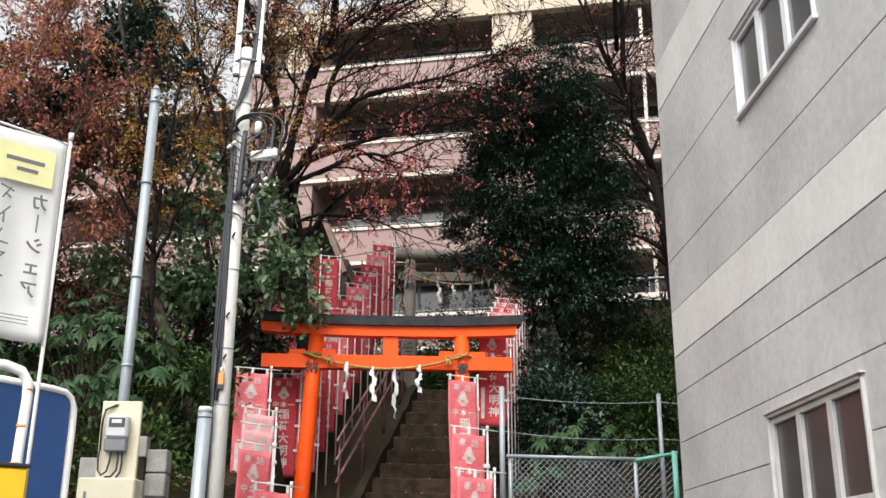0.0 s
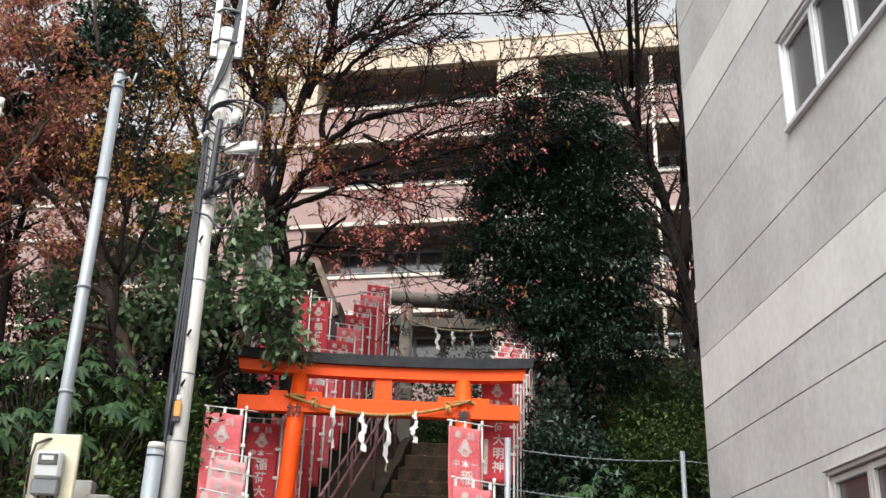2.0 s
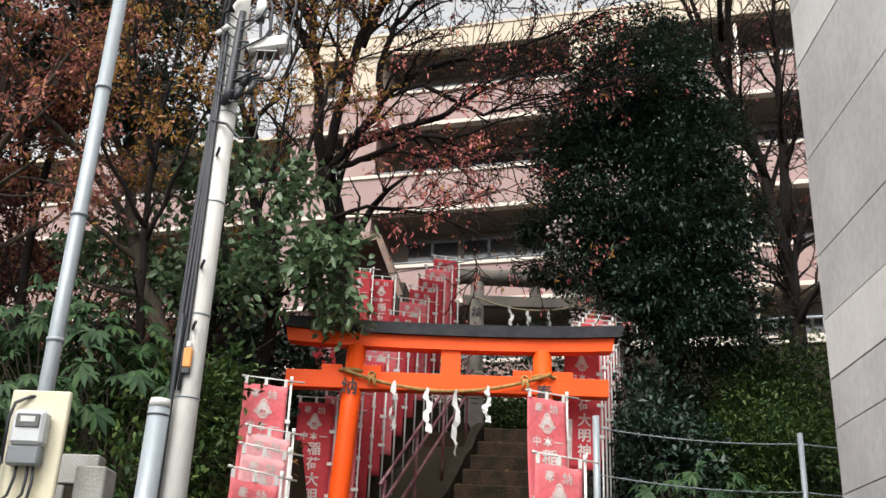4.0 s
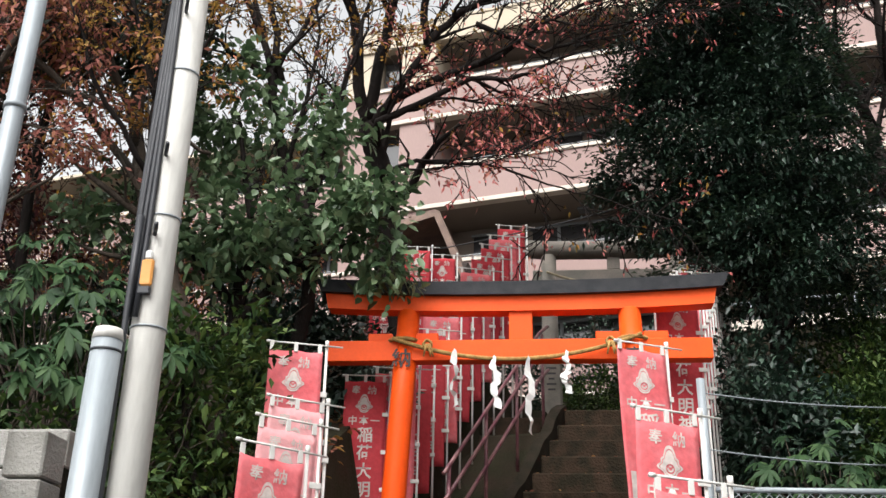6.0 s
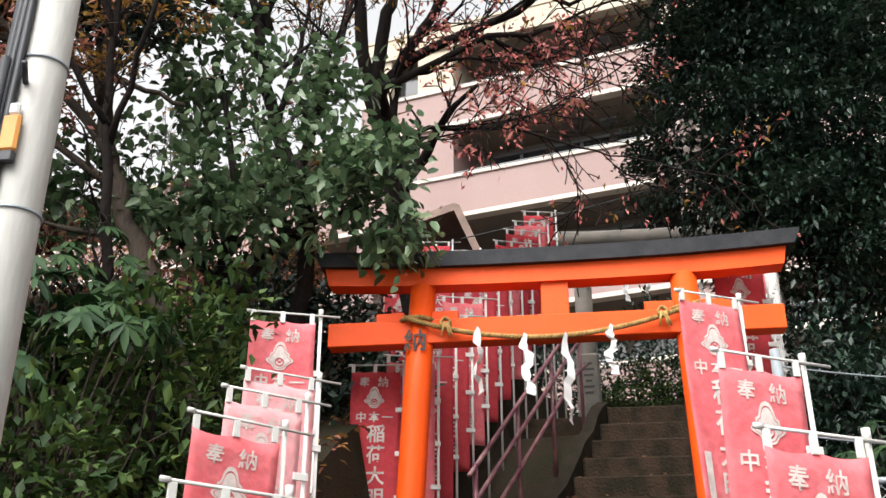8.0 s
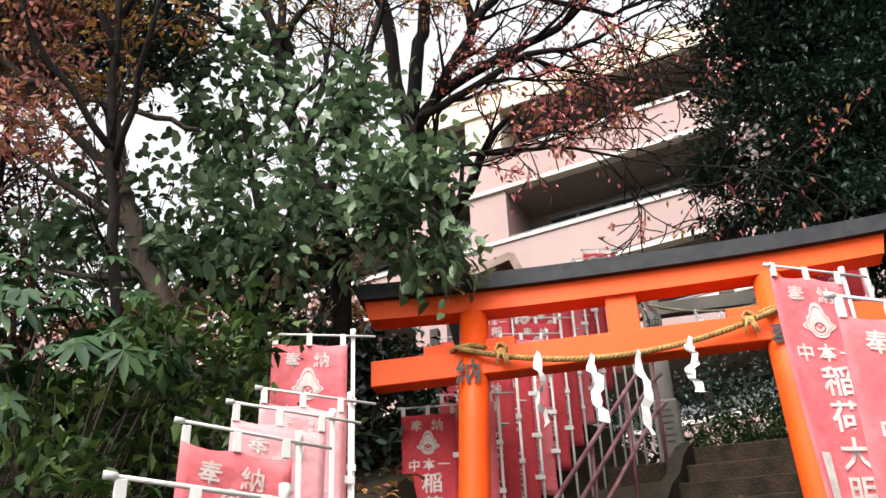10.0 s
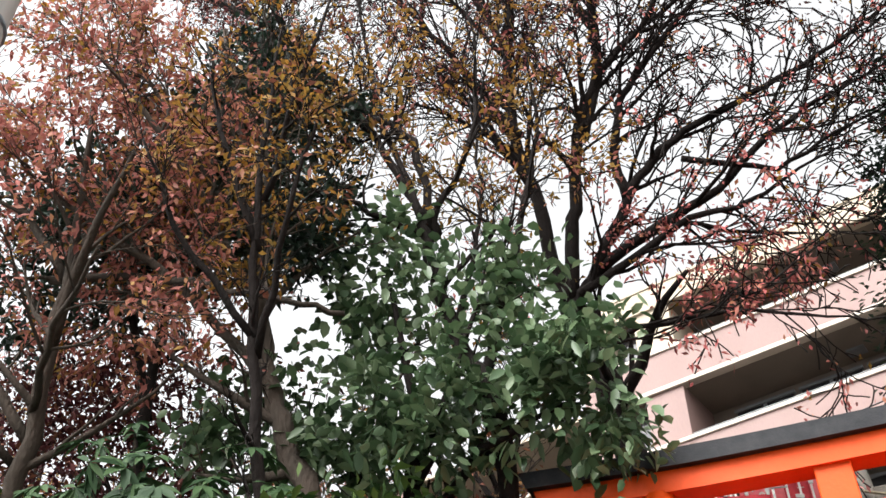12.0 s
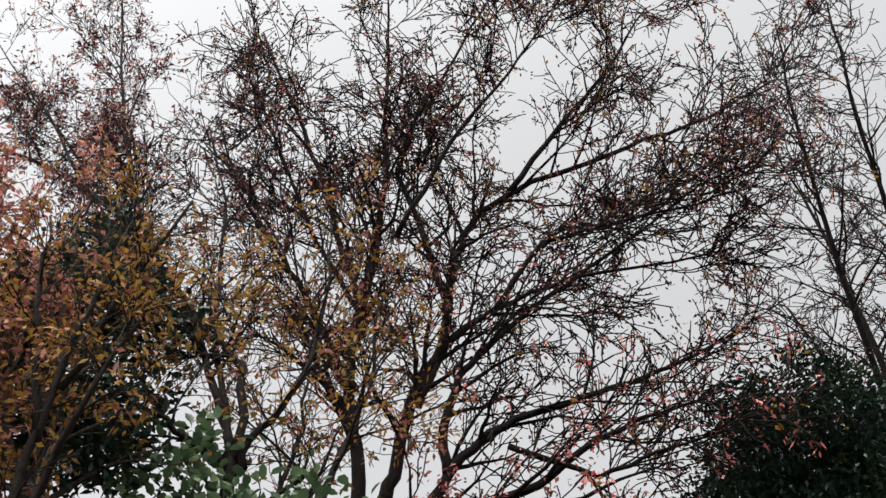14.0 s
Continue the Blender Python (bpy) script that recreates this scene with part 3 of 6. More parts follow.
# in front of the gate
for i, (x, y, z, yaw, m_, dr) in enumerate((
        (-1.34, 11.5, 3.69, 20, CLOTH, 0), (-1.2, 11.0, 3.14, 36, CLOTH_PALE, 1), (-1.15, 10.6, 2.91, 38, CLOTH_PALE, 2),
        (-1.11, 10.12, 2.65, 40, CLOTH, 3), (-0.84, 9.28, 2.2, 40, CLOTH, 2))):
    banner(x, y, z, yaw, m_, street(9.5), dr, "banners beside the lower steps", seed=i)
for i, (x, y, z, yaw, m_, dr) in enumerate((
        (0.99, 11.33, 3.6, 30, CLOTH, -1), (0.98, 10.1, 2.84, 25, CLOTH, 2), (0.98, 9.42, 2.36, 25, CLOTH, 2))):
    banner(x, y, z, yaw, m_, street(9.5), dr, "banners beside the lower steps", seed=i + 1)
# behind the gate, up the left side of the stairs
banner(-1.17, 13.45, 4.03, 6, CLOTH_DEEP, None, 0, seed=2)
for i in range(11):
    y = 13.55 + 0.37 * i
    x = -0.92 + 0.095 * i
    z = 4.12 + 0.305 * i
    banner(x, y, z, 12 + (i * 37 % 9), CLOTH_DEEP if i % 3 else CLOTH, None, 0, "banners up the left of the stairs", text=True, seed=i)
for i, (x, y, z) in enumerate(((-1.35, 18.3, 7.35), (-1.0, 18.5, 7.3), (-1.6, 17.0, 6.2))):
    banner(x, y, z, 8, CLOTH_DEEP, None, 0, "banners beside the small shrine", seed=i)
# up the right side
for i in range(13):
    y = 13.3 + 0.3 * i
    x = 1.56 + 0.08 * i
    z = 4.7 + 0.158 * i
    banner(x, y, z, 10 + (i * 23 % 8), CLOTH if i % 2 else CLOTH_DEEP, None, 0, "banners up the right of the stairs", seed=i + 2)

# ---- handrail ----
hr = thing("handrail", "dark red painted steel pipe handrail beside the stairs", "handrail")
for dz in (0.88, 0.64, 0.36):
    pts = [(stair_x(y) - 0.12, y, stair_z(y) + dz) for y in (13.2, 14, 15, 15.6)] + [(stair_x(15.9) - 0.12, 15.95, TOP_Z + dz + 0.2)]
    part("rail", tube(pts, 0.018, 10), RAIL, hr, smooth=True)
for y in (13.3, 14.1, 14.9, 15.7):
    part("post", tube([(stair_x(y) - 0.12, y, stair_z(y) - 0.2), (stair_x(y) - 0.12, y, stair_z(y) + 0.9)], 0.017, 10), RAIL, hr, smooth=True)

# fallen leaves on the treads
rs = np.random.RandomState(21)
lx, ly, lz = [], [], []
for i in range(n_steps):
    y = TOP_Y - i * TREAD
    if y < 11.5:
        break
    for k in range(14):
        edge = rs.rand() < 0.5
        lx.append(stair_x(y) + 0.16 + (rs.rand() ** 3 * 0.5 if edge else rs.rand() * 1.4))
        ly.append(y + rs.uniform(0.0, TREAD - 0.02))
        lz.append(TOP_Z - i * RISER + 0.012)
STEP_LEAVES = np.stack([lx, ly, lz], 1)

# ---- utility pole, service pole and meter ----
BY_POLE = brought((-1.41, 8.46, 2.95), (-1.349, 8.318, 2.964), 0.962, 0.926)
BY_STUB = brought((-1.51, 8.45, 2.755), (-1.452, 8.202, 2.717), 0.962)
BY_METER = brought((-2.4, 8.56, 2.79), (-2.244, 8.289, 2.660), 0.962)
BY_SERVICE = brought((-2.25, 8.78, 5.8), (-2.175, 8.483, 5.682), 0.962)
BY_WALL = brought((3.55, 9.27, 5.95), (3.47, 9.15, 5.871), 0.98)
PX, PY = -1.41, 8.46
up = thing("utility_pole", "slim pale grey utility pole with cables and brackets", "utility pole", BY_POLE)
part("shaft", tube([(PX, PY, 0.3), (PX, PY, 3), (PX, PY, 6.22)], 0.075, 20, 0.062), POLE_GREY, up, smooth=True)
for z in (2.72, 3.22, 3.95, 4.58, 5.2, 5.62, 5.9):
    part("band", tube([(PX, PY, z - 0.004), (PX, PY, z + 0.004)], 0.0745 - 0.0025 * (z - 2.7), 20), GALV, up, smooth=True)
rng = random.Random(4)
for k in range(5):
    a = radians(186 + 16 * k)
    ox, oy = 0.085 * math.cos(a), 0.085 * math.sin(a)
    pts = [(PX + ox * (1 + 0.18 * math.sin(z * 2.1 + k)), PY + oy * (1 + 0.1 * math.sin(z * 1.7 + k)), z) for z in [2.75 + 0.2 * i for i in range(14 if k < 4 else 13)]]
    part("cable", tube(pts, 0.012, 6), CABLE, up, smooth=True)
drop = [(PX - 0.06, PY - 0.09, z) for z in (0.3, 1.5, 2.4, 2.9, 3.2)]
part("cable", tube(drop, 0.014, 6), CABLE, up, smooth=True)
# riser cables above the clamp, crossing the pole to the upper bracket
for k in range(3):
    part("cable", tube([(PX - 0.085, PY - 0.03 - 0.02 * k, 5.2), (PX - 0.07, PY - 0.07, 5.5), (PX - 0.01 + 0.02 * k, PY - 0.085, 5.75), (PX + 0.06 + 0.012 * k, PY - 0.06, 6.1), (PX + 0.09 + 0.012 * k, PY - 0.05, 6.9), (PX + 0.1 + 0.012 * k, PY - 0.05, 7.6)], 0.011, 6), CABLE, up, smooth=True)
# cables that arch out of the closure and hang down again
for k in range(4):
    w, h = 0.1 + 0.038 * k, 5.42 + 0.015 * k
    pts = [(PX - 0.07 + 0.02 * k, PY - 0.09, 5.3)]
    for i in range(9):
        t = math.pi * i / 8
        pts.append((PX - 0.04 + w - w * math.cos(t), PY - 0.09 - 0.01 * k, h - 0.1 + 0.12 * math.sin(t)))
    pts += [(PX - 0.02 + 2 * w - 0.02 * k, PY - 0.09, 5.1 - 0.03 * k), (PX + 0.06 + w, PY - 0.08, 4.86 - 0.02 * k), (PX + 0.04, PY - 0.08, 4.78)]
    part("cable", tube(pts, 0.0095, 6), CABLE, up, smooth=True)
part("closure", tube([(PX + 0.02, PY - 0.1, 4.62), (PX + 0.03, PY - 0.1, 4.7), (PX + 0.045, PY - 0.1, 5.2), (PX + 0.05, PY - 0.1, 5.3)], 0.034, 10, 0.022), CABLE, up, "black cable closure", smooth=True)
for k in range(9):
    z = 4.66 + 0.075 * k
    e = Vector((PX + rng.uniform(0.08, 0.22), PY - rng.uniform(0.07, 0.13), z + rng.uniform(-0.1, 0.1)))
    part("jumper", tube([(PX - 0.05, PY - 0.08, z + 0.05), (PX + 0.05, PY - 0.12, z - 0.05), tuple(e), tuple(e + Vector((0.03, 0.02, 0.09)))], 0.007, 6), CABLE, up, smooth=True)
part("jumper", tube([(PX - 0.06, PY - 0.07, 4.5), (PX + 0.04, PY - 0.1, 4.46), (PX + 0.13, PY - 0.1, 4.36), (PX + 0.22, PY - 0.09, 4.37), (PX + 0.23, PY - 0.08, 4.5), (PX + 0.16, PY - 0.08, 4.7)], 0.009, 6), CABLE, up, smooth=True)
for dx, z in ((0.1, 4.74), (0.15, 4.68), (0.07, 4.64), (0.0, 4.6)):
    part("connector", tube([(PX + dx, PY - 0.1, z), (PX + dx + 0.03, PY - 0.1, z + 0.09)], 0.02, 8), CABLE, up, smooth=True)
for dx, z in ((0.2, 4.86), (0.24, 4.8), (-0.1, 5.12), (-0.06, 5.16)):
    part("insulator", tube([(PX + dx, PY - 0.1, z), (PX + dx + 0.03, PY - 0.1, z + 0.03)], 0.017, 8), PAPER, up, smooth=True)
can = part("sensor_can", tube([(PX + 0.16, PY - 0.08, 5.28), (PX + 0.16, PY - 0.08, 5.4)], 0.033, 12), PAPER, up, "small white cylindrical sensor", smooth=True)
part("foot", tube([(PX + 0.16, PY - 0.08, 5.24), (PX + 0.16, PY - 0.08, 5.28)], 0.028, 12), CABLE, can, smooth=True)
b = bx(-0.13, 0.13, -0.06, 0.06, -0.05, 0.05, 0.018)
bmesh.ops.rotate(b, cent=(0, 0, 0), matrix=Matrix.Rotation(radians(-12), 3, "Y"), verts=b.verts)
bmesh.ops.translate(b, vec=(PX + 0.23, PY - 0.05, 5.07), verts=b.verts)
lamp = part("street_light", b, POLE_GREY, up, "small white pole lamp housing")
part("lens", bx(PX + 0.16, PX + 0.3, PY - 0.1, PY + 0.0, 5.0, 5.02, 0.006), GLASS, lamp)
part("arm", tube([(PX, PY, 5.1), (PX + 0.14, PY - 0.05, 5.09)], 0.014, 8), GALV, up, smooth=True)
for dx, z0 in ((-0.085, 5.93), (0.11, 5.93)):
    br = part("riser_bracket", bx(PX + dx - 0.026, PX + dx + 0.026, PY - 0.06, PY - 0.02, z0, 7.6, 0.004), ALU, up)
    part("end_cap", bx(PX + dx - 0.028, PX + dx + 0.028, PY - 0.062, PY - 0.018, z0 - 0.025, z0, 0.003), CABLE, br)
    for z in (6.02, 6.3, 6.7, 7.1):
        part("bolt", tube([(PX + dx, PY - 0.06, z), (PX + dx, PY - 0.068, z)], 0.008, 6), CABLE, br)
for z in (6.06, 6.36):
    part("cross_clamp", tube([(PX - 0.1, PY - 0.05, z), (PX - 0.03, PY - 0.1, z + 0.01), (PX + 0.04, PY - 0.1, z), (PX + 0.1, PY - 0.05, z + 0.01)], 0.014, 6), METER_DARK, up, smooth=True)
for z in (3.12, 3.5, 4.25):
    part("step_bolt", tube([(PX, PY - 0.07, z), (PX + 0.03, PY - 0.14, z + 0.02)], 0.009, 6), CABLE, up, smooth=True)
tag = part("tag", bx(PX - 0.032, PX + 0.022, PY - 0.096, PY - 0.076, 2.88, 3.0, 0.008), ORANGE, up, "orange plastic tag with a black foot")
part("tag_cap", bx(PX - 0.02, PX + 0.01, PY - 0.094, PY - 0.076, 3.0, 3.04, 0.006), PAPER, tag)
part("tag_foot", bx(PX - 0.03, PX + 0.02, PY - 0.098, PY - 0.074, 2.845, 2.88, 0.004), CABLE, tag)
stub = thing("stub_post", "short grey steel protection post beside the utility pole", "post", BY_STUB)
part("shaft", tube([(-1.535, 8.45, 0.3), (-1.51, 8.45, 2.71)], 0.058, 18), GALV, stub, smooth=True)
part("cap", tube([(-1.51, 8.45, 2.71), (-1.51, 8.45, 2.755)], 0.061, 18, 0.052), POLE_GREY, stub, smooth=True)
part("band", tube([(-1.511, 8.45, 2.66), (-1.511, 8.45, 2.67)], 0.0605, 18), CABLE, stub, smooth=True)

sp = thing("service_pole", "galvanised steel service pole rising behind the meter board", "pole", BY_SERVICE)
part("shaft", tube([(-2.25, 8.78, 0.3), (-2.25, 8.78, 5.75)], 0.048, 16, 0.044), GALV, sp, smooth=True)
part("cap", tube([(-2.25, 8.78, 5.75), (-2.25, 8.78, 5.8)], 0.048, 16, 0.02), GALV, sp, smooth=True)
for z in (3.1, 3.9, 4.8, 5.62):
    part("band", tube([(-2.25, 8.78, z), (-2.25, 8.78, z + 0.025)], 0.052, 16), GALV, sp, smooth=True)
part("hook", tube([(-2.25, 8.74, 5.66), (-2.16, 8.72, 5.7), (-2.12, 8.72, 5.64), (-2.1, 8.72, 5.74)], 0.01, 6), GALV, sp, smooth=True)
mb = thing("meter_pedestal", "cream steel meter board and cabinet with an electricity meter", "meter board", BY_METER)
part("board", bx(-2.47, -2.14, 8.66, 8.7, 2.26, 2.92, 0.008), BOARD, mb)
cab = part("cabinet", bx(-2.56, -2.1, 8.5, 8.76, 0.35, 2.27, 0.012), BOARD, mb)
part("latch", bx(-2.5, -2.48, 8.485, 8.5, 2.05, 2.16, 0.003), METER_DARK, cab)
meter = part("meter", bx(-2.4, -2.22, 8.56, 8.66, 2.6, 2.79, 0.018), METER, mb, "grey electricity meter with a glass window")
part("dial_window", bx(-2.375, -2.245, 8.552, 8.562, 2.69, 2.765, 0.004), GLASS, meter)
part("display", bx(-2.35, -2.27, 8.548, 8.553, 2.72, 2.75), PAPER, meter)
part("terminal_cover", bx(-2.405, -2.225, 8.575, 8.66, 2.49, 2.6, 0.012), METER_DARK, mb)
for pts in ([(-2.35, 8.62, 2.5), (-2.35, 8.61, 2.42), (-2.37, 8.61, 2.33), (-2.41, 8.61, 2.3), (-2.44, 8.61, 2.34), (-2.45, 8.62, 2.44), (-2.445, 8.63, 2.56)],
            [(-2.29, 8.62, 2.5), (-2.285, 8.61, 2.42), (-2.29, 8.61, 2.34), (-2.33, 8.61, 2.29), (-2.38, 8.61, 2.285)],
            [(-2.26, 8.62, 2.5), (-2.25, 8.61, 2.4), (-2.26, 8.61, 2.32), (-2.29, 8.62, 2.285)]):
    part("cable", tube(pts, 0.009, 6), CABLE, mb, smooth=True)
part("conduit", tube([(-2.445, 8.63, 2.5), (-2.445, 8.62, 2.75), (-2.43, 8.63, 2.84), (-2.36, 8.65, 2.88), (-2.27, 8.72, 2.9)], 0.01, 6), CABLE, mb, smooth=True)
for x0, z0 in ((-2.1, 0.35),):
    bl = thing("block_pier", "short grey concrete block pier behind the meter cabinet", "block pier", BY_METER)
    for r in range(11):
        part("block", bx(x0, x0 + 0.17, 8.82, 9.02, z0 + r * 0.2, z0 + r * 0.2 + 0.19, 0.008), BLOCK, bl)

# ---- parking sign, blue board ----
sg = thing("parking_banner", "white car-share parking banner with dark kana seen from behind", "banner", BY_METER @ pose(-2.47, 6.98, 0, 0, 0, 38))
part("pole", tube([(0.02, 0, 0.25), (0.02, 0, 4.58)], 0.014, 8), POLE_WHITE, sg, smooth=True)
part("crossbar", tube([(0.05, 0, 4.52), (-0.6, 0, 4.56)], 0.01, 8), POLE_WHITE, sg, smooth=True)
part("pole_cap", tube([(0.02, 0, 4.56), (0.02, 0, 4.62)], 0.02, 8), POLE_WHITE, sg, smooth=True)
v, fc = cloth(0.58, 1.52, 3, 0.001)
flag = part("cloth", (v, fc), BANNER_WHITE, sg, smooth=True, m=pose(-0.58, 0, 4.54))
part("printed_patch", bx(0.1, 0.5, -0.033, -0.031, -0.4, -0.12), PRINT_YELLOW, flag)
for x0, w, z0 in ((0.16, 0.27, -0.22), (0.24, 0.15, -0.29)):
    part("print_bar", bx(x0, x0 + w, -0.035, -0.034, z0 - 0.028, z0), PRINT_GREY, flag)
for i, ch in enumerate("カーシェア"):
    g = part("lettering", text_mesh("｜" if ch == "ー" else ch, 0.13, PRINT_GREY, 0.002), PRINT_GREY, flag)
    g.matrix_local = pose(0.43, -0.036, -0.53 - 0.16 * i) @ Matrix.Diagonal((-1, 1, 1, 1))
for i, strokes in enumerate((((0, 0.035, 0.1, 20), (0, 0.0, 0.1, -60), (0.01, -0.02, 0.05, 35)), ((0, 0.02, 0.11, -50), (0, -0.025, 0.08, 88)), ((0.0, -0.04, 0.11, 8), (-0.02, 0.01, 0.1, -65)), ((0, 0.045, 0.09, 4), (0, 0.0, 0.12, -50)), ((0, 0.045, 0.1, 6), (0.015, -0.005, 0.1, -75)))):
    for dx, dz, ln, tilt in strokes:
        part("print_bar", bx(-ln / 2, ln / 2, -0.001, 0.001, -0.006, 0.006), PRINT_GREY, flag, m=pose(0.2 + dx, -0.036, -0.5 - 0.16 * i + dz, 0, tilt, 0))
for k in range(3):
    part("print_bar", bx(0.12, 0.46, -0.036, -0.034, -1.36 - 0.025 * k, -1.355 - 0.025 * k), PRINT_GREY, flag)
bb = thing("blue_signboard", "blue signboard in a bent white pipe frame", "signboard", BY_METER @ pose(-2.66, 8.4, 0.1, 0, 0, 55))
part("panel", bx(-0.75, 0.0, -0.012, 0.012, 1.2, 2.82, 0.006), BLUE, bb)
frame_pts = [(-0.8, 0, 2.84), (-0.2, 0, 2.84), (-0.06, 0, 2.83), (0.0, 0, 2.79), (0.04, 0, 2.7), (0.045, 0, 2.55), (0.045, 0, 1.5), (0.045, 0, 0.2)]
part("frame", tube(frame_pts, 0.03, 10), WHITE_PAINT, bb, smooth=True)
bar = thing("pipe_barrier", "bent white pipe barrier with worn orange stripes", "barrier", BY_METER @ pose(-2.55, 7.0, 0, 0, 0, 35))
pts = [(-0.7, 0, 2.86), (-0.14, 0, 2.86), (-0.03, 0, 2.83), (0.02, 0, 2.76), (0.03, 0, 2.65), (0.02, 0, 2.3), (0.0, 0, 0.2)]
part("pipe", tube(pts, 0.036, 12), WHITE_PAINT, bar, smooth=True)
for z in (2.2, 2.45, 2.7):
    part("stripe", tube([(0.012 + (z - 2.2) * 0.03, 0, z), (0.013 + (z - 2.2) * 0.03, 0, z + 0.018)], 0.0372, 12), ORANGE, bar, smooth=True)
yb = thing("yellow_box", "yellow painted steel ticket box beside the parking banner", "box", BY_METER @ pose(-2.47, 6.9, 0, 0, 0, 35))
part("body", bx(-0.4, 0.02, -0.15, 0.12, 0.25, 2.16, 0.02), YELLOW, yb)
part("lid", bx(-0.41, 0.03, -0.16, 0.13, 2.16, 2.185, 0.006), CABLE, yb)

# ---- grey building to the east ----
GX = 3.55
gb = thing("grey_building", "grey panel-clad building with pale bands and aluminium windows", "building", BY_WALL)
part("core", bx(GX + 0.06, GX + 9, -12, 12.25, -0.2, 9.98), JOINT, gb)
WIN = [(7.32, 9.285, 5.957, 6.87), (7.27, 9.28, 1.95, 2.89)]
# rows of cladding between the joint heights; the pale rows are the bands
rows = [(0, 0.9, 0), (0.9, 1.45, 0), (1.45, 1.95, 0), (1.95, 2.46, 0), (2.46, 3.03, 0), (3.03, 3.62, 0), (3.62, 4.08, 0), (4.08, 4.66, 1), (4.66, 5.31, 0), (5.31, 6.36, 0), (6.36, 7.45, 0),
        (7.45, 8.13, 1), (8.13, 9.0, 0), (9.0, 10.0, 0)]
for z0, z1, band in rows:
    cuts = [(-12.0, 12.25)]
    for y0, y1, w0, w1 in WIN:
        if z0 < w1 and z1 > w0:
            cuts = [(-12.0, y0), (y1, 12.25)]
            if z0 < w0:
                part("cladding", bx(GX, GX + 0.05, y0, y1, z0 + 0.005, w0, 0.0), WALL_GREY, gb)
            if z1 > w1:
                part("cladding", bx(GX, GX + 0.05, y0, y1, w1, z1 - 0.005, 0.0), WALL_GREY, gb)
    for a, c in cuts:
        part("cladding", bx(GX - (0.004 if band else 0), GX + 0.05, a, c, z0 + 0.005, z1 - 0.005, 0.003), WALL_BAND if band else WALL_GREY, gb)
part("end_cladding", bx(GX + 0.01, GX + 9, 12.25, 12.3, 0, 10.0, 0.003), WALL_GREY, gb)
part("parapet", bx(GX - 0.04, GX + 9.05, -12.05, 12.34, 10.0, 10.15, 0.01), ALU, gb)
for y0, y1, z0, z1 in WIN:
    w = part("window", bx(GX + 0.035, GX + 0.055, y0, y1, z0, z1), GLASS, gb)
    fr = bmesh.new()
    t = 0.035
    box(fr, GX - 0.03, GX + 0.05, y0, y1, z1 - t, z1, 0.004)
    box(fr, GX - 0.03, GX + 0.05, y0, y0 + t, z0, z1, 0.004)
    box(fr, GX - 0.03, GX + 0.05, y1 - t, y1, z0, z1, 0.004)
    metal = SASH if z0 < 3 else ALU
    part("frame", fr, metal, w, "aluminium frame with a drip rail")
    for k in range(3):
        a, c = lerp(y0 + t, y1 - t, k / 3), lerp(y0 + t, y1 - t, (k + 1) / 3)
        b = bmesh.new()
        box(b, GX, GX + 0.04, a + 0.003, a + 0.05, z0 + 0.02, z1 - t - 0.008, 0.004)
        box(b, GX, GX + 0.04, c - 0.05, c - 0.003, z0 + 0.02, z1 - t - 0.008, 0.004)
        box(b, GX, GX + 0.04, a + 0.05, c - 0.05, z1 - t - 0.06, z1 - t - 0.008, 0.004)
        box(b, GX, GX + 0.04, a + 0.05, c - 0.05, z0 + 0.02, z0 + 0.08, 0.004)
        part("sash", b, metal, w)
    part("drip_rail", bx(GX - 0.05, GX + 0.02, y0 - 0.02, y1 + 0.02, z1, z1 + 0.018, 0.004), metal, w)
    part("sill", bx(GX - 0.045, GX + 0.05, y0 - 0.02, y1 + 0.03, z0 - 0.03, z0 + t * 0.6, 0.006), ALU, w)

# ---- fence ----
fn = thing("chain_link_fence", "chain-link fence with a grey top rail and green end post", "fence")
part("top_rail", tube([(1.45, 12.62, 2.9), (3.3, 12.62, 2.88)], 0.022, 8), GALV, fn, smooth=True)
part("end_rail", tube([(3.05, 12.6, 2.87), (3.58, 12.6, 2.96)], 0.022, 8), FENCE_GREEN, fn, smooth=True)
part("end_post", tube([(3.53, 12.58, 1.9), (3.53, 12.58, 2.98)], 0.034, 10), FENCE_GREEN, fn, smooth=True)
for x in (1.5, 3.05):
    part("post", tube([(x, 12.64, 1.9), (x, 12.64, 2.9)], 0.024, 8), GALV, fn, smooth=True)
v, fc = [], []
step = 0.075
for k in range(-14, 28):
    for s in (1, -1):
        x0 = 1.5 + k * step
        a, c = (x0, 2.0), (x0 + s * 0.88, 2.88)
        t0, t1 = 0.0, 1.0
        for lim in (1.5, 3.5):
            d = c[0] - a[0]
            t = (lim - a[0]) / d
            if (lim == 1.5) == (d > 0):
                t0 = max(t0, t)
            else:
                t1 = min(t1, t)
        if t1 > t0 + 0.02:
            n = 2
            tube_data([(lerp(a[0], c[0], t), 12.62 + 0.003 * s, lerp(a[1], c[1], t)) for t in (t0, t1)], [0.0032] * 2, 4, v, fc, False)
mesh_part = part("wire_mesh", (v, fc), GALV, fn)
wire = thing("barbed_wire_fence", "two sagging barbed wires on pale pipe posts behind the chain-link fence", "fence")
part("post", tube([(1.4, 12.6, 1.9), (1.4, 12.6, 3.75)], 0.035, 10), GALV, wire, smooth=True)
part("post", tube([(3.62, 13.5, 1.9), (3.62, 13.5, 3.86)], 0.03, 10), GALV, wire, smooth=True)
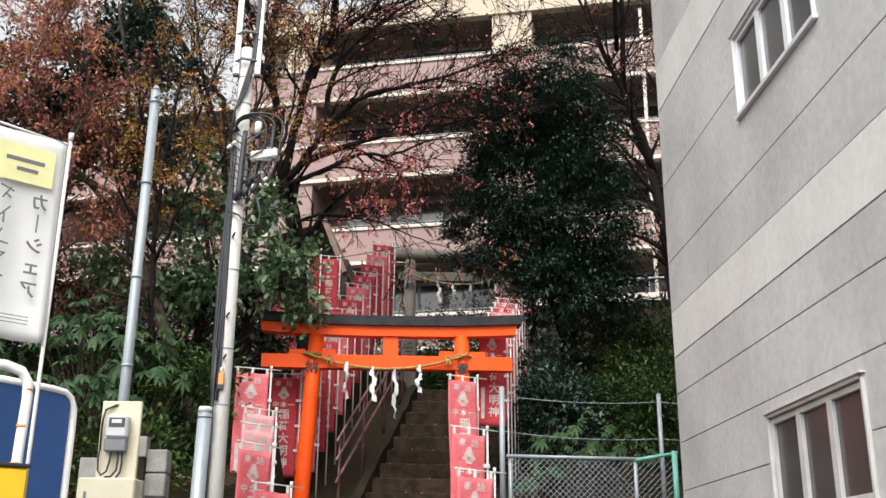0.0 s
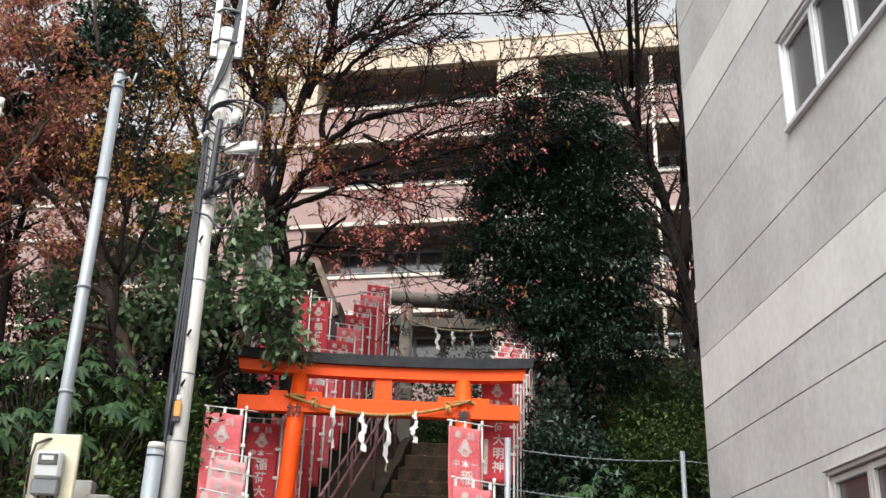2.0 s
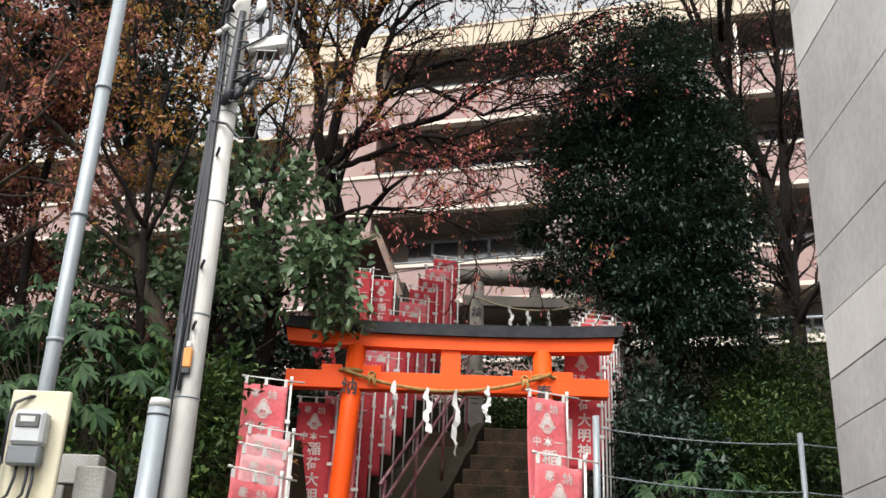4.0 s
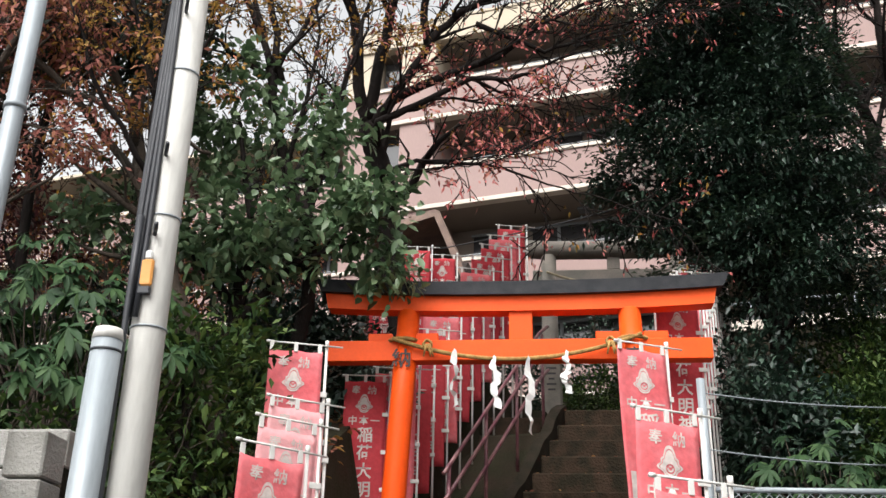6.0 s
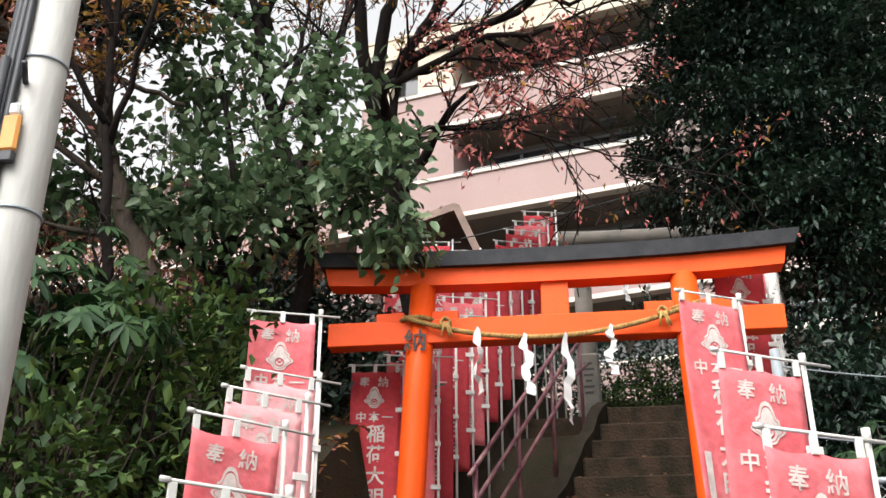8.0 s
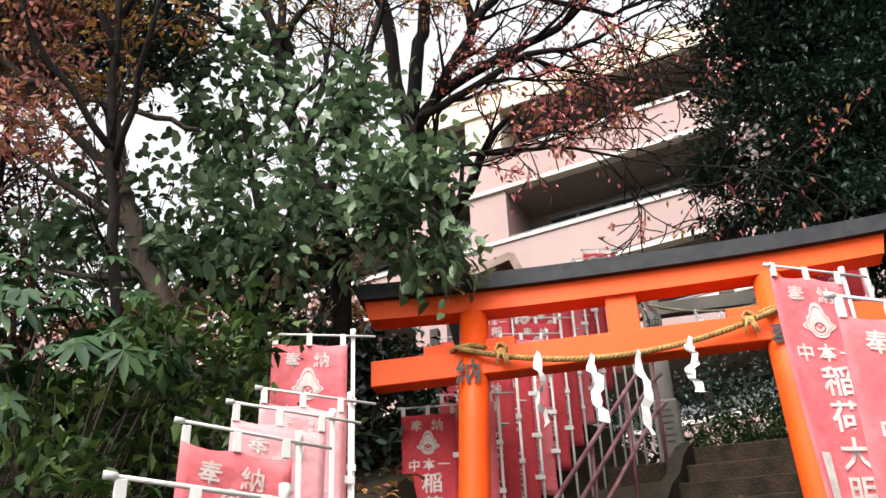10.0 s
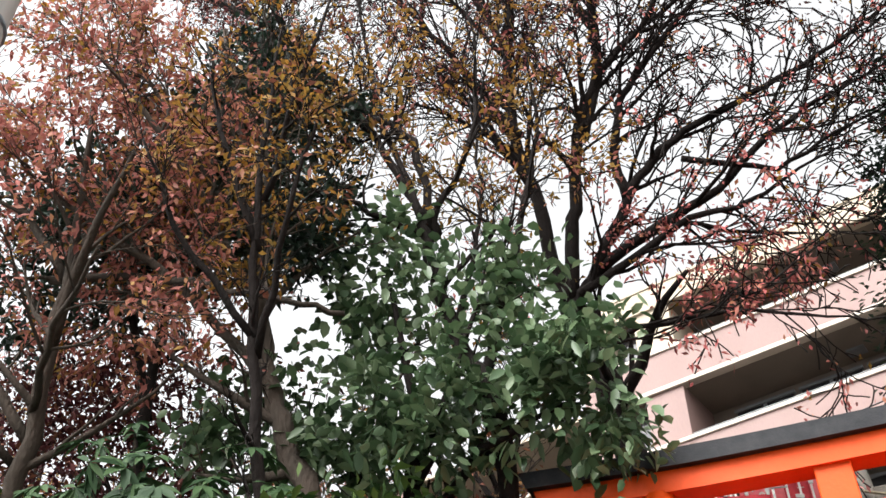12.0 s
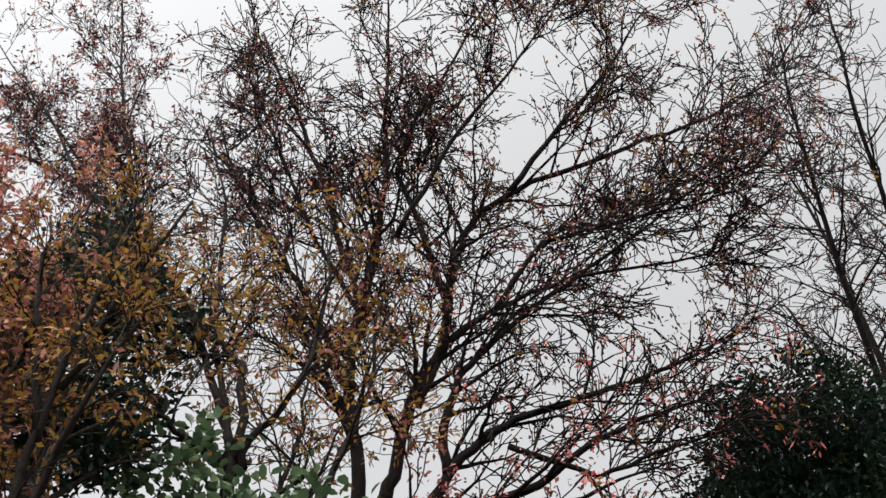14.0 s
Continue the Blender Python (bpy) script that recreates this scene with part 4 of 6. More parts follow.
for z0, z1 in ((3.64, 3.75), (3.2, 3.26)):
    part("wire", tube(rope_pts((1.4, 12.6, z0), (3.62, 13.5, z1), 0.05, 16), 0.006, 5), GALV, wire, smooth=True)
    part("wire", tube(rope_pts((3.62, 13.5, z1), (4.6, 13.6, z1), 0.02, 6), 0.006, 5), GALV, wire, smooth=True)
    for p in rope_pts((1.4, 12.6, z0), (3.62, 13.5, z1), 0.05, 16):
        v, fc = [], []
        tube_data([p + Vector((-0.02, 0, -0.015)), p + Vector((0.002, 0, 0.002)), p + Vector((0.02, 0, 0.018))], [0.003] * 3, 4, v, fc)
        part("barb", (v, fc), GALV, wire)

# ---- apartment building behind the shrine ----
apt = thing("apartment_building", "pink-tiled apartment building with cream bands and deep balconies", "building", pose(0, 27.35, 0, 0, 0, -14.5))
S0, S1 = -24.0, 16.0
CORNER, WING = -5.1, 15.2
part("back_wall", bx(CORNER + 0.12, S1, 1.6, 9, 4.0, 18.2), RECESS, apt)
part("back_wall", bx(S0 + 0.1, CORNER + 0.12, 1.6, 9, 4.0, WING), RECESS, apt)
part("side_wall", bx(S0, S0 + 0.12, 0.0, 9, 4.0, WING), PINK, apt)
part("side_wall", bx(CORNER, CORNER + 0.12, 0.17, 9, WING + 0.1, 18.2), PINK, apt)
part("wing_roof", bx(S0 - 0.03, CORNER, -0.08, 9.1, WING, WING + 0.1, 0.01), CREAM, apt)
part("roof_fascia", bx(CORNER, S1, -0.05, 0.25, 17.62, 18.25, 0.01), CREAM, apt)
part("roof_slab", bx(CORNER - 0.03, S1, -0.08, 9.1, 18.25, 18.34, 0.01), CREAM, apt)
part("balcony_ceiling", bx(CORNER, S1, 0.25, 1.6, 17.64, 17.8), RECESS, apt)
levels = [(15.2, 16.36), (12.6, 13.8), (10.0, 11.12), (7.45, 8.5), (4.9, 6.0)]
for i, (z0, z1) in enumerate(levels):
    left = CORNER if i < 1 else S0
    par = part("parapet", bx(left, S1, 0.0, 0.16, z0 + 0.1, z1 - 0.1), PINK, apt)
    part("coping", bx(left - 0.02, S1, -0.05, 0.2, z1 - 0.1, z1, 0.01), CAP, par)
    part("band", bx(left - 0.02, S1, -0.06, 0.2, z0 - 0.02, z0 + 0.1, 0.01), CAP, par)
    part("handrail", tube([(left, 0.08, z1 + 0.09), (S1, 0.08, z1 + 0.09)], 0.022, 6), METER_DARK, par, smooth=True)
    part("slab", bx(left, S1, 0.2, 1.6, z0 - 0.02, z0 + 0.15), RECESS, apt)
    top = levels[i - 1][0] - 0.02 if i else 17.62
    pier = CREAM if i == 0 else PINK
    part("pier", bx(-3.5, -2.52, 0.02, 1.6, z1, top), pier, apt)
    part("pier", bx(2.86, 4.04, 0.02, 1.6, z1, top), pier, apt)
    part("pier", bx(9.4, 10.5, 0.02, 1.6, z1, top), pier, apt)
    part("pier", bx(-5.1, -4.28, 0.02, 1.6, z1, top), pier, apt)
    if i > 0:
        part("pier", bx(-11.6, -10.5, 0.02, 1.6, z1, min(top, WING)), pier, apt)
        part("pier", bx(-18.0, -16.9, 0.02, 1.6, z1, min(top, WING)), pier, apt)
    for s in (-15.4, -13.8, -9.6, -8.0, -6.8, -1.9, -0.3, 1.3, 4.6, 6.2, 7.8):
        if s < CORNER and i < 1:
            continue
        w = part("window", bx(s, s + 1.4, 1.53, 1.6, z0 + 0.3, min(top, WING if s < CORNER else top) - 0.25), GLASS_DARK, apt)
        part("frame", bx(s + 0.66, s + 0.74, 1.5, 1.58, z0 + 0.3, top - 0.25), METER_DARK, w)
        part("lintel", bx(s - 0.05, s + 1.45, 1.48, 1.6, top - 0.25, top - 0.18), METER_DARK, w)
    # a laundry pole hanger and a vent under each slab
    part("vent", bx(1.0, 1.4, 1.0, 1.3, top - 0.06, top - 0.001), METER_DARK, apt)
    part("side_window", bx(-4.2, -3.56, 0.5, 0.56, z1 + 0.15, top - 0.1), GLASS_DARK, apt)
part("base_wall", bx(S0, S1, 0.1, 1.7, 3.5, 4.9), CREAM, apt)
part("downpipe", tube([(7.2, -0.08, 5), (7.2, -0.08, 17.3)], 0.05, 8), CAP, apt, smooth=True)
tf = thing("terrace_fence", "pale steel terrace railing at the apartment's foot", "railing", pose(0, 27.35, 0, 0, 0, -14.5))
part("ledge", bx(4, 13, -1.2, -0.1, 8.25, 8.46, 0.01), CAP, tf)
part("retaining_wall", bx(4, 13, -1.15, -0.15, 4.2, 8.25), CURB, tf)
part("rail", tube([(4, -1.1, 8.86), (13, -1.1, 8.86)], 0.03, 8), GALV, tf, smooth=True)
for k in range(19):
    part("post", tube([(4 + 0.5 * k, -1.1, 8.44), (4 + 0.5 * k, -1.1, 8.86)], 0.015, 6), GALV, tf, smooth=True)

# ---- small shrine hut ----
hut = thing("small_shrine", "small dark wooden shrine hut with a brown sheet-metal roof", "shrine", pose(-1.6, 19.6, 0, 0, 0, -6))
part("body", bx(-0.75, 0.75, -0.3, 1.2, 4.3, 7.5, 0.01), HUT_WOOD, hut)
b = bmesh.new()
prof = [(-0.75, 7.9), (0.3, 8.2), (0.38, 8.16), (0.8, 7.1), (0.72, 7.06), (0.3, 8.08), (-0.75, 7.8)]
f0 = [b.verts.new((x, -0.8, z)) for x, z in prof]
f1 = [b.verts.new((x, 1.5, z)) for x, z in prof]
b.faces.new(f0)
b.faces.new(f1[::-1])
for k in range(len(prof)):
    b.faces.new((f0[k], f1[k], f1[(k + 1) % len(prof)], f0[(k + 1) % len(prof)]))
bmesh.ops.recalc_face_normals(b, faces=b.faces)
part("roof", b, HUT_ROOF, hut)
for k in range(5):
    x = -0.65 + 0.19 * k
    z = 7.9 + (x + 0.75) * 0.286
    part("roof_rib", bx(x - 0.02, x + 0.02, -0.81, 1.5, z - 0.01, z + 0.03, 0.004), HUT_ROOF, hut)
for x in (-0.8, 0.75):
    part("post", bx(x - 0.06, x + 0.06, -0.75, -0.63, 4.2, 7.3, 0.01), HUT_WOOD, hut)
wire2 = thing("overhead_cable", "thin black cable strung past the stone gate", "cable")
part("cable", tube(rope_pts((-1.1, 17.0, 6.78), (2.6, 17.0, 7.7), 0.06, 16), 0.008, 5), CABLE, wire2, smooth=True)


# ---- plants ----
def leaf_mesh(name, base, axis, normal, length, width, material, broad=False, droop=0.25):
    """Many leaves in one mesh: each a folded blade from its base along its axis."""
    n = len(base)
    axis = axis / (np.linalg.norm(axis, axis=1, keepdims=True) + 1e-9)
    side = np.cross(axis, normal)
    side /= np.linalg.norm(side, axis=1, keepdims=True) + 1e-9
    nrm = np.cross(side, axis)
    L, W = length[:, None], width[:, None]
    down = np.array([[0, 0, -1.0]])
    if broad:
        rows = [base]
        for t, w in ((0.3, 0.85), (0.68, 0.8)):
            mid = base + axis * L * t + down * L * droop * t * t
            rows += [mid - side * W * w * 0.5 + nrm * W * 0.13, mid, mid + side * W * w * 0.5 + nrm * W * 0.13]
        rows.append(base + axis * L + down * L * droop)
        pattern = [(0, 3, 2), (0, 2, 1), (2, 3, 6, 5), (1, 2, 5, 4), (5, 6, 7), (4, 5, 7)]
        k = 8
    else:
        mid = base + axis * L * 0.5
        rows = [base, mid + side * W * 0.5 + nrm * W * 0.15, base + axis * L + down * L * droop * 0.6, mid - side * W * 0.5 + nrm * W * 0.15]
        pattern = [(0, 1, 2), (0, 2, 3)]
        k = 4
    verts = np.stack(rows, axis=1).reshape(-1, 3)
    me = bpy.data.meshes.new(name)
    me.vertices.add(n * k)
    me.vertices.foreach_set("co", verts.ravel())
    sizes = np.tile([len(p) for p in pattern], n)
    flat = np.array([i for p in pattern for i in p])
    loops = (np.arange(n)[:, None] * k + flat[None, :]).ravel()
    me.loops.add(len(loops))
    me.loops.foreach_set("vertex_index", loops.astype(np.int32))
    me.polygons.add(len(sizes))
    me.polygons.foreach_set("loop_start", np.concatenate([[0], np.cumsum(sizes)[:-1]]).astype(np.int32))
    me.materials.append(material)
    me.update(calc_edges=True)
    me.validate()
    return me


def scatter(rs, centres, outward, per, spread):
    """Points about clump centres, with leaf axes that turn outwards."""
    n = len(centres) * per
    c = np.repeat(centres, per, 0)
    o = np.repeat(outward, per, 0)
    p = c + rs.normal(0, 1, (n, 3)) * spread
    ax = o * 0.7 + rs.normal(0, 0.75, (n, 3))
    return p, ax


def lumpy_shell(rs, n, centre, radii, rough=0.25, inner=0.55, floor=None, seed=0.0):
    """Clump centres in the outer part of an uneven ellipsoid, and the way out."""
    d = rs.normal(0, 1, (n, 3))
    d /= np.linalg.norm(d, axis=1, keepdims=True)
    lump = np.array([noise.noise(Vector(v) * 1.7 + Vector((seed, 0, 0))) + 0.5 * noise.noise(Vector(v) * 4.1 + Vector((seed, 3, 0))) for v in d])
    r = (inner + (1 - inner) * rs.rand(n) ** 0.6) * (1 + rough * lump)
    p = np.array(centre) + d * r[:, None] * np.array(radii)
    return p, d


def grow(guides, seed, spec, sides=(9, 6, 4, 3), thin=0.003):
    """Limbs from guide lines, with generations of side shoots. spec: for each generation (count, length, spread angle, lift).
    Returns the tubes and the twigs' points with their directions."""
    rs = random.Random(seed)
    verts, faces, tips = [], [], []

    def shoot(pts, r0, r1, gen, dense=1.0):
        n = len(pts)
        tube_data(pts, [max(lerp(r0, r1, i / (n - 1)), thin) for i in range(n)], sides[min(gen, 3)], verts, faces, gen == 0)
        if gen >= len(spec):
            for i in range(1, n):
                tips.append((pts[i], (pts[i] - pts[i - 1]).normalized()))
            return
        count, ln, ang, lift = spec[gen]
        total = sum((pts[i + 1] - pts[i]).length for i in range(n - 1))
        count = max(2, int(count * (total / 2.2 * dense if gen == 0 else 0.4 + 0.6 * dense) + rs.random()))
        for k in range(count):
            t = lerp(0.18, 1.0, (k + rs.random()) / count) * (n - 1) * 0.999
            i = int(t)
            p = pts[i].lerp(pts[i + 1], t - i)
            d = (pts[i + 1] - pts[i]).normalized()
            q = d.orthogonal().normalized()
            q.rotate(Matrix.Rotation(rs.uniform(0, 2 * math.pi), 3, d))
            a = radians(ang * rs.uniform(0.6, 1.3))
            v = (d * math.cos(a) + q * math.sin(a) + Vector((0, 0, lift))).normalized()
            size = ln * rs.uniform(0.5, 1.25) * (1 - 0.35 * t / (n - 1))
            line, m = [p], 5 if gen < 2 else 4
            for s in range(m):
                v = (v + Vector((rs.gauss(0, 0.17), rs.gauss(0, 0.17), rs.gauss(0, 0.13) + lift * 0.22))).normalized()
                line.append(line[-1] + v * size / m)
            rr = lerp(r0, r1, t / (n - 1)) * 0.55
            shoot(line, rr, rr * 0.25, gen + 1, dense)

    for pts, r0, r1, *more in guides:
        dense = more[0] if more else 1.0
        line = []
        pv = [Vector(p) for p in pts]
        for i in range(len(pv) - 1):
            for s in range(4):
                w = pv[i].lerp(pv[i + 1], s / 4)
                line.append(w + Vector((rs.gauss(0, 0.012), rs.gauss(0, 0.012), rs.gauss(0, 0.01))) * (1 if s else 0))
        line.append(pv[-1])
        shoot(line, r0, r1, 0, dense)
    return verts, faces, tips


def tree(name, label, guides, seed, spec, bark, leaves=(), thin=0.003):
    """A tree: trunk with limbs and twigs, and crowns of leaves on the twigs. leaves: (material, share, size, test)."""
    ob = thing(name, label, "tree", Matrix.Translation(guides[0][0][0]))
    off = Vector(guides[0][0][0])
    v, fc, tips = grow(guides, seed, spec, thin=thin)
    part("trunk", ([p - off for p in v], fc), bark, ob, smooth=True)
    rs = np.random.RandomState(seed)
    for material, share, size, test in leaves:
        pick = [(p, d) for p, d in tips if test(p) and rs.rand() < share * (0.4 + 1.2 * max(0, noise.noise(p * 0.9 + Vector((seed, 0, 0))) + 0.35))]
        if not pick:
            continue
        per = 3
        c = np.repeat(np.array([p - off for p, d in pick]), per, 0)
        d = np.repeat(np.array([d for p, d in pick]), per, 0)
        n = len(c)
        c = c + rs.normal(0, 0.03, (n, 3))
        ax = d * 0.5 + rs.normal(0, 0.6, (n, 3)) + np.array([0, 0, -0.35])
        part("crown", leaf_mesh("crown", c, ax, rs.normal(0, 1, (n, 3)), size * rs.uniform(0.6, 1.3, n), size * 0.45 * rs.uniform(0.7, 1.2, n), material), material, ob)
    return ob


def shrub(name, label, lumps, material, leaf, per, spread, seed, broad=False, stems=None, category="shrub", aspect=0.42, droop=0.25, up=0.25, bark=BARK, inner=0.5, gap=None, tilted=0.4, tips=None):
    """A bush of leaf clumps. lumps: (centre, radii, clumps)."""
    c0 = Vector(lumps[0][0])
    foot = Vector((c0.x, c0.y, hill(c0.x, c0.y)))
    if stems:
        foot = Vector(stems[0][0][0])
    ob = thing(name, label, category, Matrix.Translation(foot))
    rs = np.random.RandomState(seed)
    ps, axs = [], []
    for i, (c, r, n) in enumerate(lumps):
        p, d = lumpy_shell(rs, n, c, r, 0.35, inner, seed=seed + i)
        if gap:
            ok = np.array([noise.noise(Vector(q) * gap[0] + Vector((seed, i, 0))) > gap[1] for q in p])
            p, d = p[ok], d[ok]
        p, ax = scatter(rs, p, d + np.array([0, 0, up]), per, spread)
        ps.append(p)
        axs.append(ax)
    p, ax = np.concatenate(ps), np.concatenate(axs)
    n = len(p)
    tilt = np.repeat(rs.normal(0, tilted, (n // per, 3)), per, 0)
    nr = tilt + rs.normal(0, 0.25, (n, 3)) + np.array([0, 0, 1.0])
    part("crown", leaf_mesh("crown", p - np.array(foot), ax, nr, leaf * rs.uniform(0.6, 1.25, n), leaf * aspect * rs.uniform(0.8, 1.2, n), material, broad, droop), material, ob)
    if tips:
        # flat sprays at the ends of the twigs; their paler leaf colour paints in light
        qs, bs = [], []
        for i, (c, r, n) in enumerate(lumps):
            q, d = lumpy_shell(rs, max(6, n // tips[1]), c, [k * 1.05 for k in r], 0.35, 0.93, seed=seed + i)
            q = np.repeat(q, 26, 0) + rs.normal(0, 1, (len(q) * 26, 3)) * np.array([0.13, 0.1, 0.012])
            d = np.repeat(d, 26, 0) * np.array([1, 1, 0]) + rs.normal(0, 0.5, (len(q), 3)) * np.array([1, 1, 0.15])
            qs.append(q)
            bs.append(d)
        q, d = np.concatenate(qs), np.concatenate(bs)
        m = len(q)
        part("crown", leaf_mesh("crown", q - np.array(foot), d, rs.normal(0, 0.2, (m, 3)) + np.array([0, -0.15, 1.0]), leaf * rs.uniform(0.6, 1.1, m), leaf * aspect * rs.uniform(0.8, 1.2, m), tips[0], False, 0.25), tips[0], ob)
    if not stems:
        stems = []
        for k in range(4):
            c, r, _ = lumps[k % len(lumps)]
            stems.append(([foot + Vector((0.08 * k - 0.12, 0, -0.1)), foot.lerp(Vector(c), 0.5) + Vector((rs.uniform(-0.1, 0.1), 0, 0)), Vector(c) + Vector((rs.uniform(-1, 1) * r[0] * 0.4, 0, r[2] * 0.5))], 0.03, 0.008))
    v, fc, tips = grow(stems, seed, [(5, 0.5, 45, 0.1), (4, 0.25, 45, 0.1)])
    part("trunk", ([q - foot for q in v], fc), bark, ob, smooth=True)
    return ob


low = lambda z: (lambda p: p.z < z)
anyp = lambda p: True


def CANOPY(p):
    """Where the young trees at the back of the bank still hold red leaves."""
    return p.z > 6.8 + 0.3 * (p.y - 12)


TWIGS = [(7, 1.2, 48, 0.16), (5, 0.6, 44, 0.1), (4, 0.26, 44, 0.04)]
FINE = [(8.5, 1.55, 40, 0.12), (5.5, 0.82, 42, 0.07), (5, 0.36, 46, 0.03)]

# cherry beside the gate, almost bare
tree("cherry_tree", "nearly bare dark cherry tree with sparse red leaves behind the gate", [
    ([(-1.2, 15.0, 3.7), (-1.3, 15.0, 5.0), (-1.45, 14.85, 6.0), (-1.54, 14.64, 6.71), (-1.7, 14.46, 7.22)], 0.15, 0.115, 0.12),
    ([(-1.7, 14.46, 7.2), (-1.79, 14.32, 7.62), (-1.83, 14.06, 8.38), (-1.91, 13.91, 8.81), (-1.9, 13.7, 9.4), (-1.84, 13.58, 9.76), (-2.02, 13.36, 10.38), (-2.34, 12.95, 11.56), (-2.78, 12.53, 12.74), (-3.2, 12.13, 13.88)], 0.074, 0.014),
    ([(-1.84, 13.58, 9.76), (-1.68, 13.3, 10.54), (-1.6, 12.97, 11.49), (-1.61, 12.53, 12.76), (-1.62, 11.98, 14.31)], 0.05, 0.012),
    ([(-1.66, 14.44, 7.25), (-1.56, 14.25, 7.85), (-1.44, 14.09, 8.29), (-1.3, 13.9, 8.82), (-1.04, 13.75, 9.26), (-0.89, 13.4, 10.26), (-0.62, 13.22, 10.78), (-0.05, 13.1, 11.11), (1.01, 12.99, 11.44), (1.9, 12.89, 11.73), (2.65, 12.74, 12.14)], 0.07, 0.012),
    ([(-0.96, 13.58, 9.75), (-1.08, 13.47, 10.06), (-1.23, 13.26, 10.67), (-1.48, 13.0, 11.39), (-1.22, 12.68, 12.32), (-0.7, 12.34, 13.29), (-0.28, 12.03, 14.18)], 0.045, 0.01),
    ([(-1.64, 14.44, 7.2), (-1.4, 14.37, 7.48), (-1.23, 14.29, 7.7), (-1.01, 14.18, 8.02), (-0.7, 14.08, 8.32), (-0.4, 14.02, 8.49), (0.08, 13.98, 8.59), (0.65, 13.93, 8.74), (1.17, 13.87, 8.93), (1.79, 13.77, 9.2)], 0.064, 0.012, 0.8),
    ([(-1.4, 14.38, 7.46), (-0.77, 14.29, 7.72), (-0.23, 14.23, 7.88), (0.29, 14.11, 8.23), (0.78, 14.04, 8.42), (1.3, 14.0, 8.55)], 0.055, 0.01, 0.7),
    ([(-1.01, 14.18, 8.02), (-1.04, 14.03, 8.46), (-0.89, 13.86, 8.94), (-0.68, 13.78, 9.18), (0.02, 13.59, 9.71), (0.8, 13.41, 10.23), (1.6, 13.2, 10.8)], 0.05, 0.01),
    ([(-1.85, 13.87, 8.9), (-2.13, 13.69, 9.42), (-2.43, 13.47, 10.04), (-2.75, 13.29, 10.58), (-3.25, 13.0, 11.41), (-3.6, 12.62, 12.47)], 0.045, 0.01),
    ([(-0.3, 13.12, 10.95), (0.3, 12.8, 11.7), (1.0, 12.5, 12.6), (1.5, 12.2, 13.4)], 0.035, 0.009),
    ([(-1.26, 13.95, 8.68), (-0.99, 13.74, 9.29), (-0.49, 13.62, 9.63), (0.19, 13.53, 9.88), (1.01, 13.51, 9.95), (1.84, 13.47, 10.05)], 0.035, 0.009, 1.2),
    ([(-0.54, 13.5, 9.39), (0.0, 13.2, 10.06), (0.56, 13.15, 10.18), (1.34, 13.1, 10.28), (2.13, 13.03, 10.44)], 0.03, 0.008, 1.2),
    ([(-1.84, 13.68, 9.79), (-2.37, 13.39, 10.78), (-2.69, 13.13, 11.62), (-3.15, 12.76, 12.87), (-3.51, 12.36, 14.18)], 0.03, 0.008),
    ([(-0.47, 14.1, 8.24), (0.28, 14.22, 7.91), (0.78, 14.16, 8.09), (1.42, 14.11, 8.24)], 0.03, 0.008),
    ([(-1.42, 13.03, 10.15), (-0.82, 12.54, 11.13), (-0.17, 12.17, 11.86), (0.38, 11.81, 12.58)], 0.03, 0.008, 1.2),
    ([(-1.6, 14.6, 6.95), (-1.51, 14.1, 7.03), (-1.12, 14.1, 7.21), (-0.52, 14.1, 7.53), (-0.1, 14.1, 7.5), (0.31, 14.1, 7.68), (0.87, 14.1, 7.9)], 0.05, 0.008, 0.9),
    ([(-1.5, 14.7, 6.5), (-1.44, 14.1, 6.39), (-1.08, 14.1, 6.55), (-0.6, 14.1, 6.5), (-0.2, 14.1, 6.44), (0.28, 14.1, 6.23), (0.82, 14.1, 6.07)], 0.032, 0.006, 0.8),
], 3, FINE, BARK, [(LEAF_RED, 0.42, 0.066, lambda p: -1.4 < p.x < 0.3 and p.z < 8.2), (LEAF_RED, 0.12, 0.06, low(9.4)), (LEAF_DRY, 0.3, 0.055, lambda p: p.z > 9.2), (LEAF_RED, 0.05, 0.052, anyp), (LEAF_GOLD, 0.03, 0.07, anyp), (LEAF_GOLD, 0.32, 0.07, lambda p: p.x < -1.3 and p.z < 9.0)], 0.0062)

